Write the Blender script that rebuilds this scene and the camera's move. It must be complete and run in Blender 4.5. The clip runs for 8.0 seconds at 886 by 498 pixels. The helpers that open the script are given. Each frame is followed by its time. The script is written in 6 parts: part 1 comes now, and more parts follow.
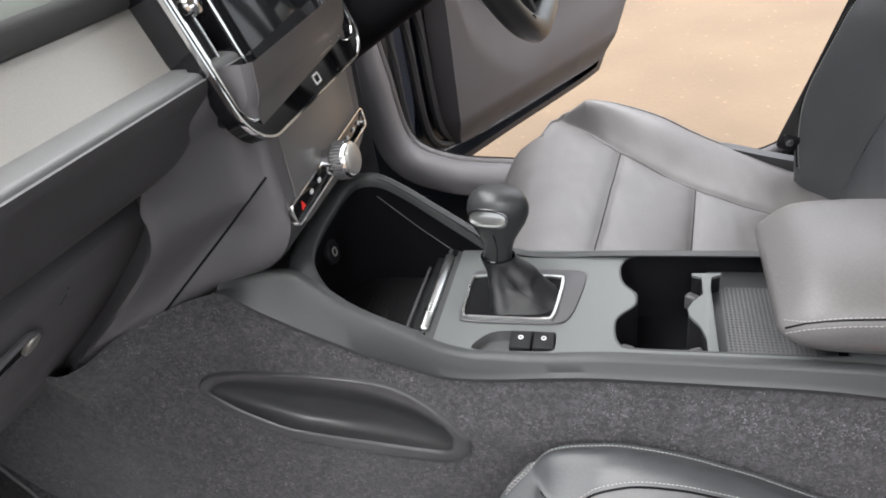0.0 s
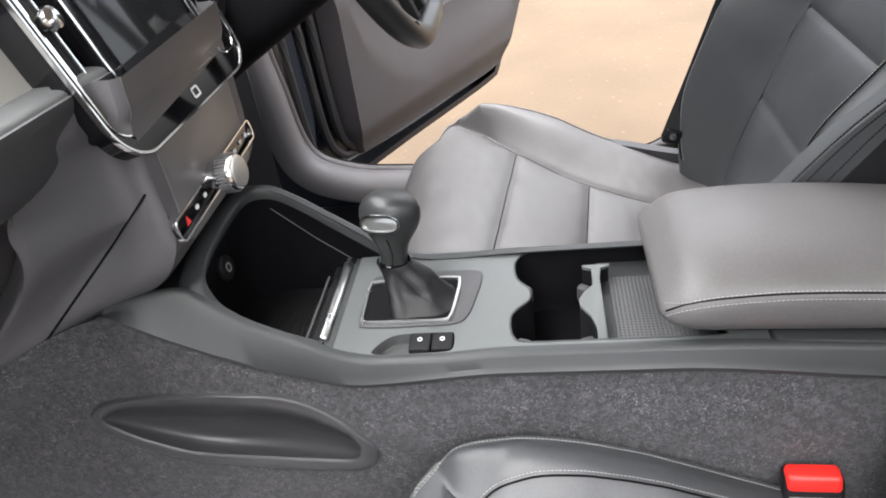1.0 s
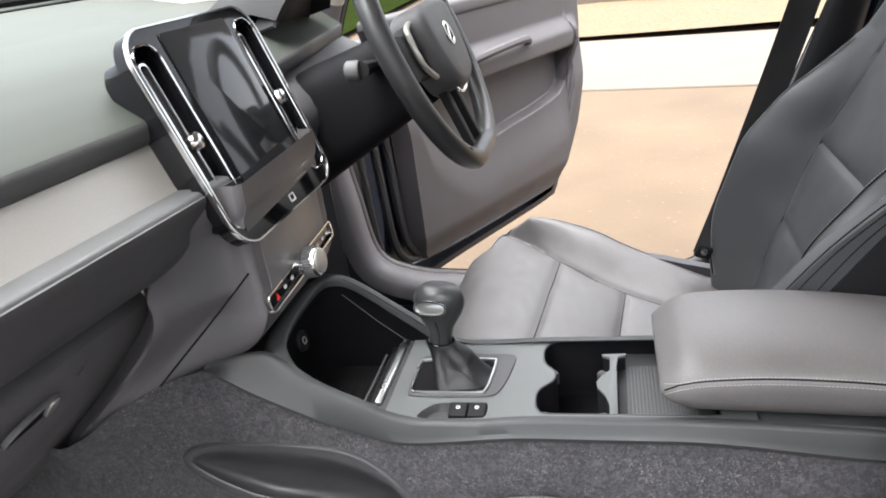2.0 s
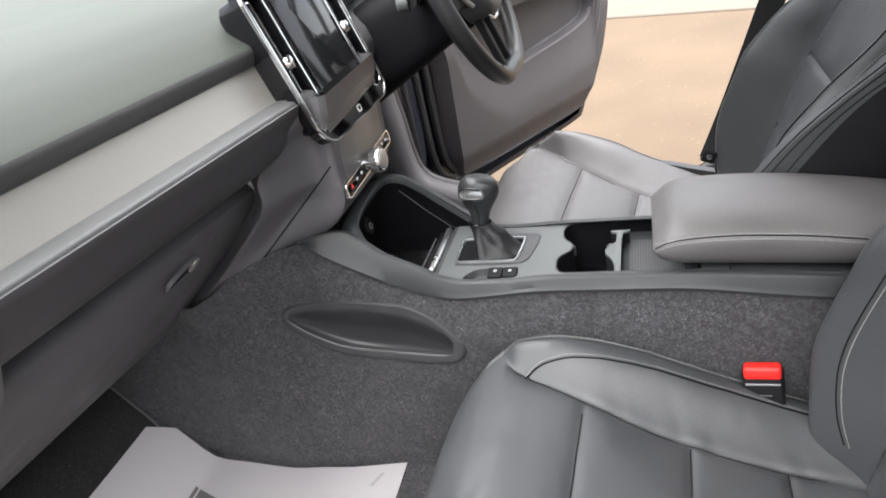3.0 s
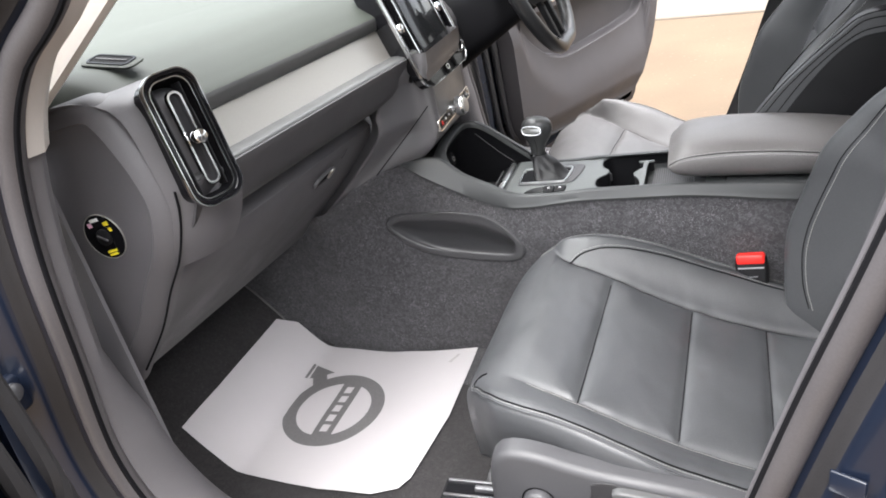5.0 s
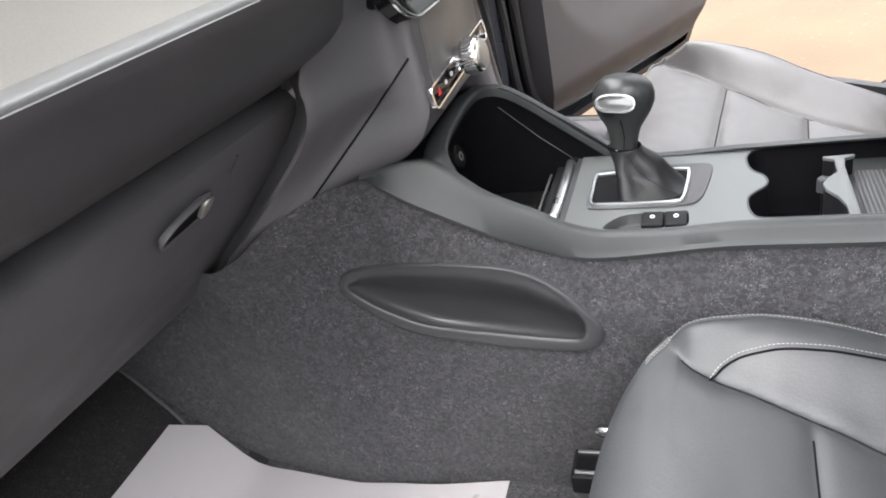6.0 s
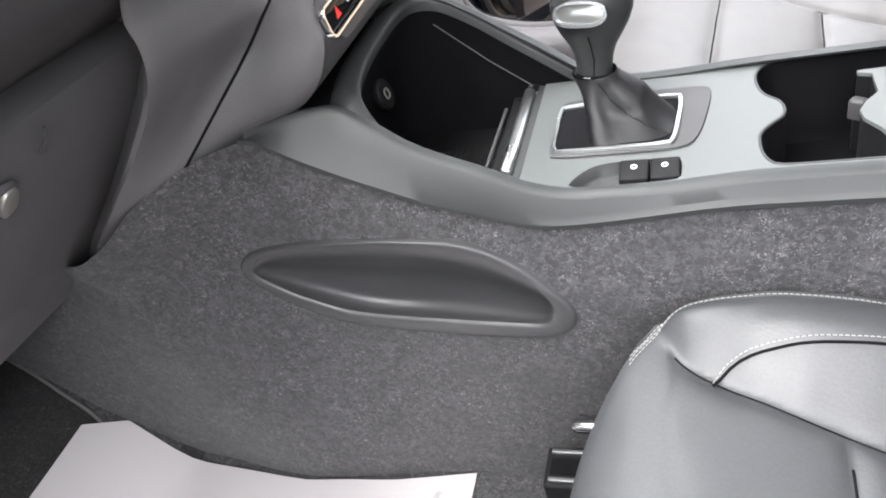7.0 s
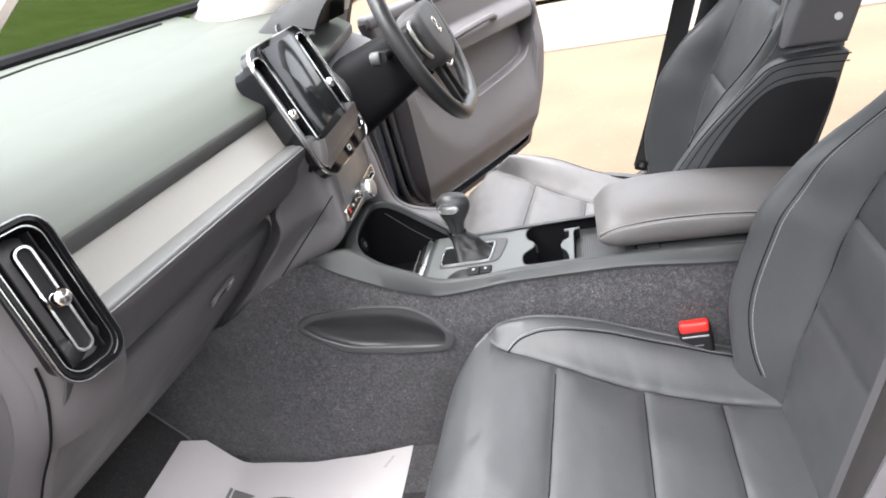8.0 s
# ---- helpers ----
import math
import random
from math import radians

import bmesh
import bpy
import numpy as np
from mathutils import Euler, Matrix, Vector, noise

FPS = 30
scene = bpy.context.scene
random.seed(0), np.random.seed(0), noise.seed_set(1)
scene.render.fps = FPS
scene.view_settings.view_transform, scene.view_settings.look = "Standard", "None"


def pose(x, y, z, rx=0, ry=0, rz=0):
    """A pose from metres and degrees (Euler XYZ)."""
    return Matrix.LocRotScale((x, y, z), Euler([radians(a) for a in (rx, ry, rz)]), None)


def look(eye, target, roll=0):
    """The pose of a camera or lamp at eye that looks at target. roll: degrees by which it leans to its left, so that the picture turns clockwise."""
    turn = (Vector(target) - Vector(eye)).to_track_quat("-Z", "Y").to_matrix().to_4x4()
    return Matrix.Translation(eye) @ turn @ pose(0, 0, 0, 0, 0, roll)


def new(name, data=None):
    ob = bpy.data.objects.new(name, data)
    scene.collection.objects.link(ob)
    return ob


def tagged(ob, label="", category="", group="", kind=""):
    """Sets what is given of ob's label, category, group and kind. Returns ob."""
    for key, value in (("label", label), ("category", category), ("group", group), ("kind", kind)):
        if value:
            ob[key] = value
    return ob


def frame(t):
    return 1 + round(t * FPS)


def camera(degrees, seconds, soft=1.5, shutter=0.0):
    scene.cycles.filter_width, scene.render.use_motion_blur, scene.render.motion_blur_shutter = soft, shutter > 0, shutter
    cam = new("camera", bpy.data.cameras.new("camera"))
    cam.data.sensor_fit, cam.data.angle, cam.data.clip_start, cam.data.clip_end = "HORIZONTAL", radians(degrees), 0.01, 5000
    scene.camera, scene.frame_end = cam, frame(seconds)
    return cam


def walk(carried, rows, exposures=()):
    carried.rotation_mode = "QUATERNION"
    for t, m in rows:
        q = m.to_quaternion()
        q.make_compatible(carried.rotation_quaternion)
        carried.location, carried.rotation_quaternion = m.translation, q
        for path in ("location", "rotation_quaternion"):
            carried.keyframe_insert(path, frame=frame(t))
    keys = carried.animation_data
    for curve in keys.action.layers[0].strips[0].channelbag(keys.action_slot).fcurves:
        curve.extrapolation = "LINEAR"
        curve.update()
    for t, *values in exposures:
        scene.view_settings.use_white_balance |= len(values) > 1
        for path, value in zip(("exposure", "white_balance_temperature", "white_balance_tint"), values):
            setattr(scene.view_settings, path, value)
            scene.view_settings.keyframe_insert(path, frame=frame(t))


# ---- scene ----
cam = camera(63.3, 8.0, 1.8)
PATH = [
    (0, (0.191, -0.564, 1.162), (-0.326, 1.028, 0.068), -9.5),
    (0.2, (0.209, -0.564, 1.149), (-0.189, 1.052, 0.04), -9.8),
    (0.5, (0.218, -0.562, 1.163), (-0.102, 1.047, 0.02), -9.7),
    (1, (0.216, -0.566, 1.158), (-0.083, 1.075, 0.054), -8.9),
    (1.5, (0.213, -0.594, 1.178), (-0.116, 1.126, 0.212), -6.4),
    (1.7, (0.231, -0.64, 1.195), (-0.188, 1.139, 0.383), -7.3),
    (2.8, (0.307, -0.853, 1.212), (-0.205, 0.892, 0.379), -9.6),
    (3, (0.306, -0.917, 1.239), (-0.255, 0.754, 0.295), -11.2),
    (3.2, (0.306, -0.987, 1.235), (-0.278, 0.656, 0.257), -11.9),
    (3.5, (0.327, -1.11, 1.247), (-0.238, 0.548, 0.282), -12.1),
    (4, (0.379, -1.289, 1.289), (-0.166, 0.411, 0.388), -11.5),
    (4.5, (0.423, -1.378, 1.275), (-0.185, 0.305, 0.383), -11.3),
    (5, (0.388, -1.287, 1.258), (-0.332, 0.352, 0.366), -12.6),
    (5.2, (0.327, -1.172, 1.239), (-0.376, 0.472, 0.343), -12.7),
    (6.3, (0.128, -0.54, 1.024), (-0.589, 0.978, -0.063), -15.7),
    (6.5, (0.128, -0.498, 1.011), (-0.58, 0.976, -0.14), -17.3),
    (7, (0.138, -0.5, 1.018), (-0.561, 0.932, -0.192), -18.7),
    (7.2, (0.175, -0.552, 1.073), (-0.441, 0.984, -0.049), -16.9),
    (7.5, (0.225, -0.73, 1.146), (-0.253, 0.926, 0.132), -15.2),
    (8, (0.324, -1.137, 1.303), (-0.127, 0.605, 0.431), -14.8),
]
EXPOSURES = [(0.0, 2.75), (0.5, 2.82), (1.5, 2.95), (3.0, 2.79), (4.0, 3.02), (5.2, 2.99), (6.3, 3.18), (7.0, 3.46), (7.4, 3.45), (8.0, 3.26)]
walk(cam, [(t, look(eye, target, roll)) for t, eye, target, roll in PATH], EXPOSURES)

# ---------------------------------------------------------------- sky and sun
world = bpy.data.worlds.new("sky")
scene.world = world
world.use_nodes = True
wn = world.node_tree.nodes
wl = world.node_tree.links
sky = wn.new("ShaderNodeTexSky")
sky.sky_type = "NISHITA"
sky.sun_disc = False
sky.sun_elevation = radians(70)
sky.sun_rotation = radians(170)
sky.air_density, sky.dust_density, sky.ozone_density = 1.0, 4.0, 1.0
pale = wn.new("ShaderNodeHueSaturation")
pale.inputs["Saturation"].default_value = 0.25
wl.new(sky.outputs[0], pale.inputs["Color"])
wl.new(pale.outputs[0], wn["Background"].inputs["Color"])
wn["Background"].inputs["Strength"].default_value = 0.09

sun_data = bpy.data.lights.new("sun", "SUN")
sun_data.energy, sun_data.angle, sun_data.color = 2.3, radians(110), (1.0, 0.985, 0.995)
sun = new("sun", sun_data)
sun.matrix_basis = look((0.2, -0.3, 5.4), (0.0, 0.0, 0.4))


# ---------------------------------------------------------------- materials
def principled(name, colour, rough=0.5, metal=0.0, spec=0.5, coat=0.0):
    m = bpy.data.materials.new(name)
    m.use_nodes = True
    b = m.node_tree.nodes["Principled BSDF"]
    b.inputs["Base Color"].default_value = (*colour, 1)
    b.inputs["Roughness"].default_value = rough
    b.inputs["Metallic"].default_value = metal
    b.inputs["Specular IOR Level"].default_value = spec
    b.inputs["Coat Weight"].default_value = coat
    return m


def worn(name, colour, rough=0.5, metal=0.0, spec=0.5, coat=0.0, grain=(900, 0.06), stain=(9, 0.15), bump=0.05, rough_var=0.12, cells=False):
    """A surface with fine grain (scale, share) in its relief and large soft stains in colour and gloss."""
    m = principled(name, colour, rough, metal, spec, coat)
    nt = m.node_tree
    n, l = nt.nodes, nt.links
    b = n["Principled BSDF"]
    at = n.new("ShaderNodeTexCoord")
    big = n.new("ShaderNodeTexNoise")
    big.inputs["Scale"].default_value, big.inputs["Detail"].default_value = stain[0], 5
    l.new(at.outputs["Object"], big.inputs["Vector"])
    if cells:
        fine = n.new("ShaderNodeTexVoronoi")
        fine.inputs["Scale"].default_value = grain[0]
        fine_out = fine.outputs["Distance"]
    else:
        fine = n.new("ShaderNodeTexNoise")
        fine.inputs["Scale"].default_value, fine.inputs["Detail"].default_value = grain[0], 2
        fine_out = fine.outputs["Fac"]
    l.new(at.outputs["Object"], fine.inputs["Vector"])
    dark = tuple(c * (1 - stain[1]) for c in colour)
    lite = tuple(min(1, c * (1 + stain[1])) for c in colour)
    mix = n.new("ShaderNodeMix")
    mix.data_type = "RGBA"
    mix.inputs["A"].default_value, mix.inputs["B"].default_value = (*dark, 1), (*lite, 1)
    l.new(big.outputs["Fac"], mix.inputs["Factor"])
    mix2 = n.new("ShaderNodeMix")
    mix2.data_type, mix2.blend_type = "RGBA", "MULTIPLY"
    mix2.inputs["Factor"].default_value = grain[1] * 4 if grain[1] < 0.25 else 1.0
    l.new(mix.outputs["Result"], mix2.inputs["A"])
    ramp = n.new("ShaderNodeMapRange")
    ramp.inputs["From Min"].default_value, ramp.inputs["From Max"].default_value = 0.3, 0.7
    ramp.inputs["To Min"].default_value, ramp.inputs["To Max"].default_value = 1 - grain[1] * 4, 1 + grain[1] * 2
    l.new(fine_out, ramp.inputs["Value"])
    l.new(ramp.outputs[0], mix2.inputs["B"])
    l.new(mix2.outputs["Result"], b.inputs["Base Color"])
    rr = n.new("ShaderNodeMapRange")
    rr.inputs["From Min"].default_value, rr.inputs["From Max"].default_value = 0.3, 0.7
    rr.inputs["To Min"].default_value, rr.inputs["To Max"].default_value = max(0.02, rough - rough_var), min(1, rough + rough_var)
    l.new(big.outputs["Fac"], rr.inputs["Value"])
    l.new(rr.outputs[0], b.inputs["Roughness"])
    bp = n.new("ShaderNodeBump")
    bp.inputs["Strength"].default_value, bp.inputs["Distance"].default_value = bump, 0.002
    l.new(fine_out, bp.inputs["Height"])
    l.new(bp.outputs[0], b.inputs["Normal"])
    return m


def carpet_material(name, dark, lite, scale=700):
    """Needle felt: dark pile, sparse pale flecks that gather in patches, faint brushed clouds."""
    m = worn(name, dark, 0.95, spec=0.2, grain=(scale * 2, 0.14), bump=0.5, stain=(18, 0.30))
    nt = m.node_tree
    n, l = nt.nodes, nt.links
    b = n["Principled BSDF"]
    old = b.inputs["Base Color"].links[0].from_socket
    at = n.new("ShaderNodeTexCoord")

    def cloud(size, detail, twist, low, high, top):
        t = n.new("ShaderNodeTexNoise")
        t.inputs["Scale"].default_value, t.inputs["Detail"].default_value, t.inputs["Distortion"].default_value = size, detail, twist
        l.new(at.outputs["Object"], t.inputs["Vector"])
        c = n.new("ShaderNodeMapRange")
        c.inputs["From Min"].default_value, c.inputs["From Max"].default_value, c.inputs["To Max"].default_value = low, high, top
        l.new(t.outputs["Fac"], c.inputs["Value"])
        return c.outputs[0]

    def times(a, c):
        t = n.new("ShaderNodeMath")
        t.operation = "MULTIPLY"
        l.new(a, t.inputs[0])
        l.new(c, t.inputs[1])
        return t.outputs[0]

    def over(base, fac, colour):
        mix = n.new("ShaderNodeMix")
        mix.data_type = "RGBA"
        mix.inputs["B"].default_value = (*colour, 1)
        l.new(fac, mix.inputs["Factor"])
        l.new(base, mix.inputs["A"])
        return mix.outputs["Result"]

    patch = cloud(26, 3, 0.4, 0.30, 0.66, 1.0)
    soft = over(old, cloud(150, 4, 1.2, 0.42, 0.74, 0.45), lite)
    flecks = over(soft, times(cloud(330, 3, 1.6, 0.56, 0.70, 1.0), patch), tuple(min(1.0, 1.5 * c) for c in lite))
    l.new(flecks, b.inputs["Base Color"])
    b.inputs["Sheen Weight"].default_value = 0.12
    return m


SOFT = worn("soft_dash_plastic", (0.058, 0.059, 0.060), 0.5, spec=0.5, grain=(1100, 0.08), bump=0.12)
PAD = worn("dash_pad", (0.0275, 0.0315, 0.0265), 0.60, spec=0.25, grain=(900, 0.06), bump=0.10, rough_var=0.02, stain=(6, 0.05))
TRIM = worn("dark_grey_trim", (0.055, 0.0535, 0.0565), 0.55, grain=(1200, 0.08), bump=0.12)
# darkened so that the shade on the console's side sits in the colour
CONSOLE = worn("console_plastic_shaded", (0.033, 0.035, 0.036), 0.52, grain=(1300, 0.06), bump=0.08)
FASCIA_SHEEN = worn("fascia_sheen_grey", (0.125, 0.120, 0.118), 0.42, grain=(1200, 0.06), bump=0.06)
VALANCE = worn("valance_plastic", (0.046, 0.046, 0.0495), 0.5, grain=(1200, 0.08), bump=0.12)
SCOOP_SHADE = worn("shaded_valance_plastic", (0.021, 0.0205, 0.0220), 0.5, grain=(1200, 0.08), bump=0.12)
CAPGREY = worn("end_panel_plastic", (0.091, 0.0870, 0.0925), 0.5, grain=(1200, 0.08), bump=0.12)
# dash plastic with the shade under the ledge put into its colour
UNDERSHADE = worn("shaded_fascia_plastic", (0.052, 0.0500, 0.0532), 0.55, grain=(1200, 0.08), bump=0.12)
STACKGREY = worn("stack_plastic", (0.094, 0.0908, 0.0955), 0.52, grain=(1200, 0.08), bump=0.12)
LIDGREY = worn("glovebox_plastic", (0.097, 0.0935, 0.0990), 0.55, grain=(1200, 0.08), bump=0.12)
BLACK = worn("black_plastic", (0.008, 0.008, 0.009), 0.6, spec=0.22, grain=(1000, 0.05), bump=0.08)
DEEP = worn("black_liner", (0.004, 0.004, 0.005), 0.8, spec=0.12, grain=(600, 0.08), bump=0.1)
GLOSS = principled("gloss_black", (0.005, 0.005, 0.006), 0.06, spec=0.28)
DARKCHROME = worn("dark_chrome", (0.55, 0.55, 0.55), 0.12, metal=1.0, grain=(400, 0.02), bump=0.01, rough_var=0.04)
DECK = worn("console_deck_plastic", (0.094, 0.100, 0.0985), 0.42, grain=(1300, 0.05), bump=0.06, rough_var=0.06)
CONSOLE_MAT = worn("tray_rubber", (0.075, 0.076, 0.078), 0.5, grain=(1500, 0.08), bump=0.1)
BOWLIN = worn("polished_dark_plastic", (0.054, 0.0535, 0.0565), 0.34, grain=(900, 0.05), bump=0.03, rough_var=0.02, stain=(9, 0.05))
BOWL = worn("smooth_dark_plastic", (0.052, 0.0515, 0.0545), 0.38, grain=(900, 0.05), bump=0.03, rough_var=0.02, stain=(9, 0.05))
GAITER = worn("black_gaiter_leather", (0.007, 0.007, 0.008), 0.46, spec=0.4, grain=(700, 0.06), bump=0.05, cells=True)
FRAMECHROME = worn("satin_chrome", (0.62, 0.63, 0.62), 0.30, metal=1.0, grain=(400, 0.02), bump=0.01, rough_var=0.05)
CHROME = worn("chrome", (0.78, 0.78, 0.78), 0.14, metal=1.0, grain=(400, 0.02), bump=0.01, rough_var=0.05)
BADGE = worn("grey_badge_glass", (0.22, 0.225, 0.22), 0.16, metal=0.6, coat=0.5, grain=(400, 0.03), bump=0.01, rough_var=0.03)
SATIN = worn("satin_silver", (0.40, 0.39, 0.365), 0.42, metal=0.7, grain=(700, 0.05), bump=0.03, rough_var=0.03, stain=(9, 0.05))
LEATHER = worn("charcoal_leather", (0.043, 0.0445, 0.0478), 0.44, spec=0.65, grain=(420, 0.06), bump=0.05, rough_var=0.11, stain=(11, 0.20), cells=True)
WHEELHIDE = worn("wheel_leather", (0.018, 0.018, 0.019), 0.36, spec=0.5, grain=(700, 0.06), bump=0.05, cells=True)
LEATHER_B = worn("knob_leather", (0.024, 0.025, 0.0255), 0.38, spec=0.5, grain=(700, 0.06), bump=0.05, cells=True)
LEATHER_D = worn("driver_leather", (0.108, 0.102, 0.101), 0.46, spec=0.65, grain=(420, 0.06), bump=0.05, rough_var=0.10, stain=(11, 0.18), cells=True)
THREAD = worn("pale_thread", (0.31, 0.31, 0.30), 0.8, grain=(900, 0.1), bump=0.3)
CARPET = carpet_material("tunnel_carpet", (0.046, 0.0450, 0.0483), (0.142, 0.139, 0.146))
PIPING = worn("grey_binding", (0.13, 0.125, 0.125), 0.7, grain=(600, 0.1), bump=0.2)
MATCARPET = carpet_material("floor_carpet", (0.026, 0.0242, 0.0254), (0.055, 0.0525, 0.0525), 500)
PAPER = worn("white_paper", (0.529, 0.506, 0.515), 0.6, spec=0.3, grain=(60, 0.02), bump=0.05, stain=(5, 0.03))
FAINT = worn("faint_smudge", (0.42, 0.40, 0.40), 0.7, grain=(300, 0.08))
PRINT = worn("grey_print", (0.155, 0.15, 0.15), 0.7, grain=(300, 0.08))
SEALGREY = worn("grey_rubber", (0.058, 0.053, 0.055), 0.5, grain=(500, 0.08), bump=0.1)
RUBBER = worn("rubber_seal", (0.016, 0.015, 0.016), 0.55, grain=(500, 0.08), bump=0.1)
PAINT = worn("dark_blue_paint", (0.0060, 0.0092, 0.0185), 0.30, spec=0.4, coat=0.25, grain=(2500, 0.06), bump=0.0, stain=(5, 0.1), rough_var=0.05)
SHUT = worn("shaded_blue_metal", (0.013, 0.016, 0.024), 0.5, spec=0.3, grain=(900, 0.06), bump=0.05)
RED = worn("red_button", (0.75, 0.02, 0.015), 0.4, grain=(300, 0.04))
YELLOW = principled("yellow_print", (0.75, 0.62, 0.03), 0.5)
WHITE = principled("white_print", (0.75, 0.75, 0.75), 0.5)
PINK = principled("pink_print", (0.6, 0.35, 0.45), 0.5)
WEBBING = worn("belt_webbing", (0.014, 0.014, 0.015), 0.7, grain=(500, 0.12), bump=0.4)
SCREEN = principled("screen_glass", (0.010, 0.0105, 0.0115), 0.10, spec=0.35, coat=0.15)
DOORTRIM = worn("door_trim", (0.096, 0.0905, 0.095), 0.55, grain=(1000, 0.07), bump=0.1)
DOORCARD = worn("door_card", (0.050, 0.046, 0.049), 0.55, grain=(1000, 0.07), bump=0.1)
DOORBLUE = worn("cool_card_and_edge_sheen", (0.088, 0.094, 0.104), 0.5, grain=(1000, 0.07), bump=0.1)
HEADLINER = worn("pale_headliner", (0.42, 0.40, 0.37), 0.9, grain=(800, 0.06), bump=0.2)
PILLAR = worn("pale_pillar_trim", (0.42, 0.39, 0.36), 0.6, grain=(900, 0.05), bump=0.1)
METAL = worn("rail_steel", (0.30, 0.30, 0.31), 0.35, metal=0.9, grain=(300, 0.08), bump=0.1)
GLASS = principled("window_glass", (0.9, 0.95, 0.93), 0.0)
GLASS.node_tree.nodes["Principled BSDF"].inputs["Transmission Weight"].default_value = 1.0
GLASS.node_tree.nodes["Principled BSDF"].inputs["IOR"].default_value = 1.02


def ground_material():
    m = worn("dusty_gravel", (0.098, 0.0725, 0.0500), 0.95, spec=0.15, grain=(55, 0.05), bump=0.5, stain=(1.6, 0.36))
    n, l = m.node_tree.nodes, m.node_tree.links
    b = n["Principled BSDF"]
    old = b.inputs["Base Color"].links[0].from_socket
    at = n.new("ShaderNodeTexCoord")
    chip = n.new("ShaderNodeTexVoronoi")
    chip.inputs["Scale"].default_value = 15
    l.new(at.outputs["Object"], chip.inputs["Vector"])
    cut = n.new("ShaderNodeMapRange")
    cut.inputs["From Min"].default_value, cut.inputs["From Max"].default_value = 0.15, 0.06
    l.new(chip.outputs["Distance"], cut.inputs["Value"])
    half = n.new("ShaderNodeMath")
    half.operation = "MULTIPLY"
    half.inputs[1].default_value = 0.22
    l.new(cut.outputs[0], half.inputs[0])
    mix = n.new("ShaderNodeMix")
    mix.data_type = "RGBA"
    mix.inputs["B"].default_value = (0.24, 0.175, 0.125, 1)
    l.new(half.outputs[0], mix.inputs["Factor"])
    l.new(old, mix.inputs["A"])
    l.new(mix.outputs["Result"], b.inputs["Base Color"])
    return m


GRAVEL = ground_material()
CONCRETE = worn("pale_concrete", (0.108, 0.090, 0.072), 0.9, grain=(70, 0.06), bump=0.3, stain=(2, 0.1))
STRAW = worn("dry_grass", (0.108, 0.078, 0.040), 0.95, grain=(40, 0.16), bump=0.8, stain=(2, 0.25))
GRASS = worn("green_grass", (0.0118, 0.0178, 0.0045), 0.95, spec=0.0, grain=(60, 0.2), bump=0.8, stain=(1.5, 0.35))


# ---------------------------------------------------------------- building helpers
def thing(name, at, label, category, group="", kind=""):
    ob = new(name)
    ob.empty_display_size = 0.05
    ob.matrix_basis = Matrix.Translation(at)
    return tagged(ob, label, category, group, kind)


def part(name, bm, mat, parent=None, label="", sharp=35):
    """One mesh object out of a bmesh whose vertices lie in the world's metres."""
    bmesh.ops.recalc_face_normals(bm, faces=bm.faces)
    me = bpy.data.meshes.new(name)
    bm.to_mesh(me)
    bm.free()
    me.materials.append(mat)
    me.polygons.foreach_set("use_smooth", [True] * len(me.polygons))
    me.set_sharp_from_angle(angle=radians(sharp))
    ob = new(name, me)
    if parent is not None:
        ob.parent = parent
        if parent.data is None:
            ob.matrix_parent_inverse = parent.matrix_basis.inverted()
    if label:
        tagged(ob, label)
    return ob


def curve(pts, n, closed=False):
    """n points, evenly spaced, on a smooth line through pts."""
    p = [Vector(q) for q in pts]
    k = len(p)
    fine = []
    spans = k if closed else k - 1
    for i in range(spans):
        if closed:
            a, b, c, d = p[i - 1], p[i], p[(i + 1) % k], p[(i + 2) % k]
        else:
            a, b, c, d = p[max(i - 1, 0)], p[i], p[i + 1], p[min(i + 2, k - 1)]
        for s in range(24):
            t = s / 24
            fine.append(0.5 * (2 * b + (c - a) * t + (2 * a - 5 * b + 4 * c - d) * t * t + (3 * b - a - 3 * c + d) * t ** 3))
    fine.append(p[0].copy() if closed else p[-1].copy())
    run = [0.0]
    for a, b in zip(fine, fine[1:]):
        run.append(run[-1] + (b - a).length)
    out, j = [], 0
    count = n if closed else n - 1
    for i in range(n):
        want = run[-1] * i / count
        while j < len(run) - 2 and run[j + 1] < want:
            j += 1
        step = run[j + 1] - run[j]
        out.append(fine[j].lerp(fine[j + 1], (want - run[j]) / step if step else 0))
    return out


import functools


@functools.lru_cache(maxsize=None)
def slopes(xs, ys):
    n = len(xs)
    d = [(ys[i + 1] - ys[i]) / (xs[i + 1] - xs[i]) for i in range(n - 1)]
    m = [d[0]] + [0.0 if d[i - 1] * d[i] <= 0 else 2 * d[i - 1] * d[i] / (d[i - 1] + d[i]) for i in range(1, n - 1)] + [d[-1]]
    return m


def ramp(x, xs, ys):
    """A smooth, monotone line through the given points, level beyond its ends."""
    if x <= xs[0]:
        return ys[0]
    if x >= xs[-1]:
        return ys[-1]
    m = slopes(tuple(xs), tuple(ys))
    i = 0
    while xs[i + 1] < x:
        i += 1
    h = xs[i + 1] - xs[i]
    t = (x - xs[i]) / h
    return ((1 + 2 * t) * (1 - t) ** 2) * ys[i] + t * (1 - t) ** 2 * h * m[i] + t * t * (3 - 2 * t) * ys[i + 1] + t * t * (t - 1) * h * m[i + 1]


def ease(t):
    t = min(1.0, max(0.0, t))
    return t * t * (3 - 2 * t)


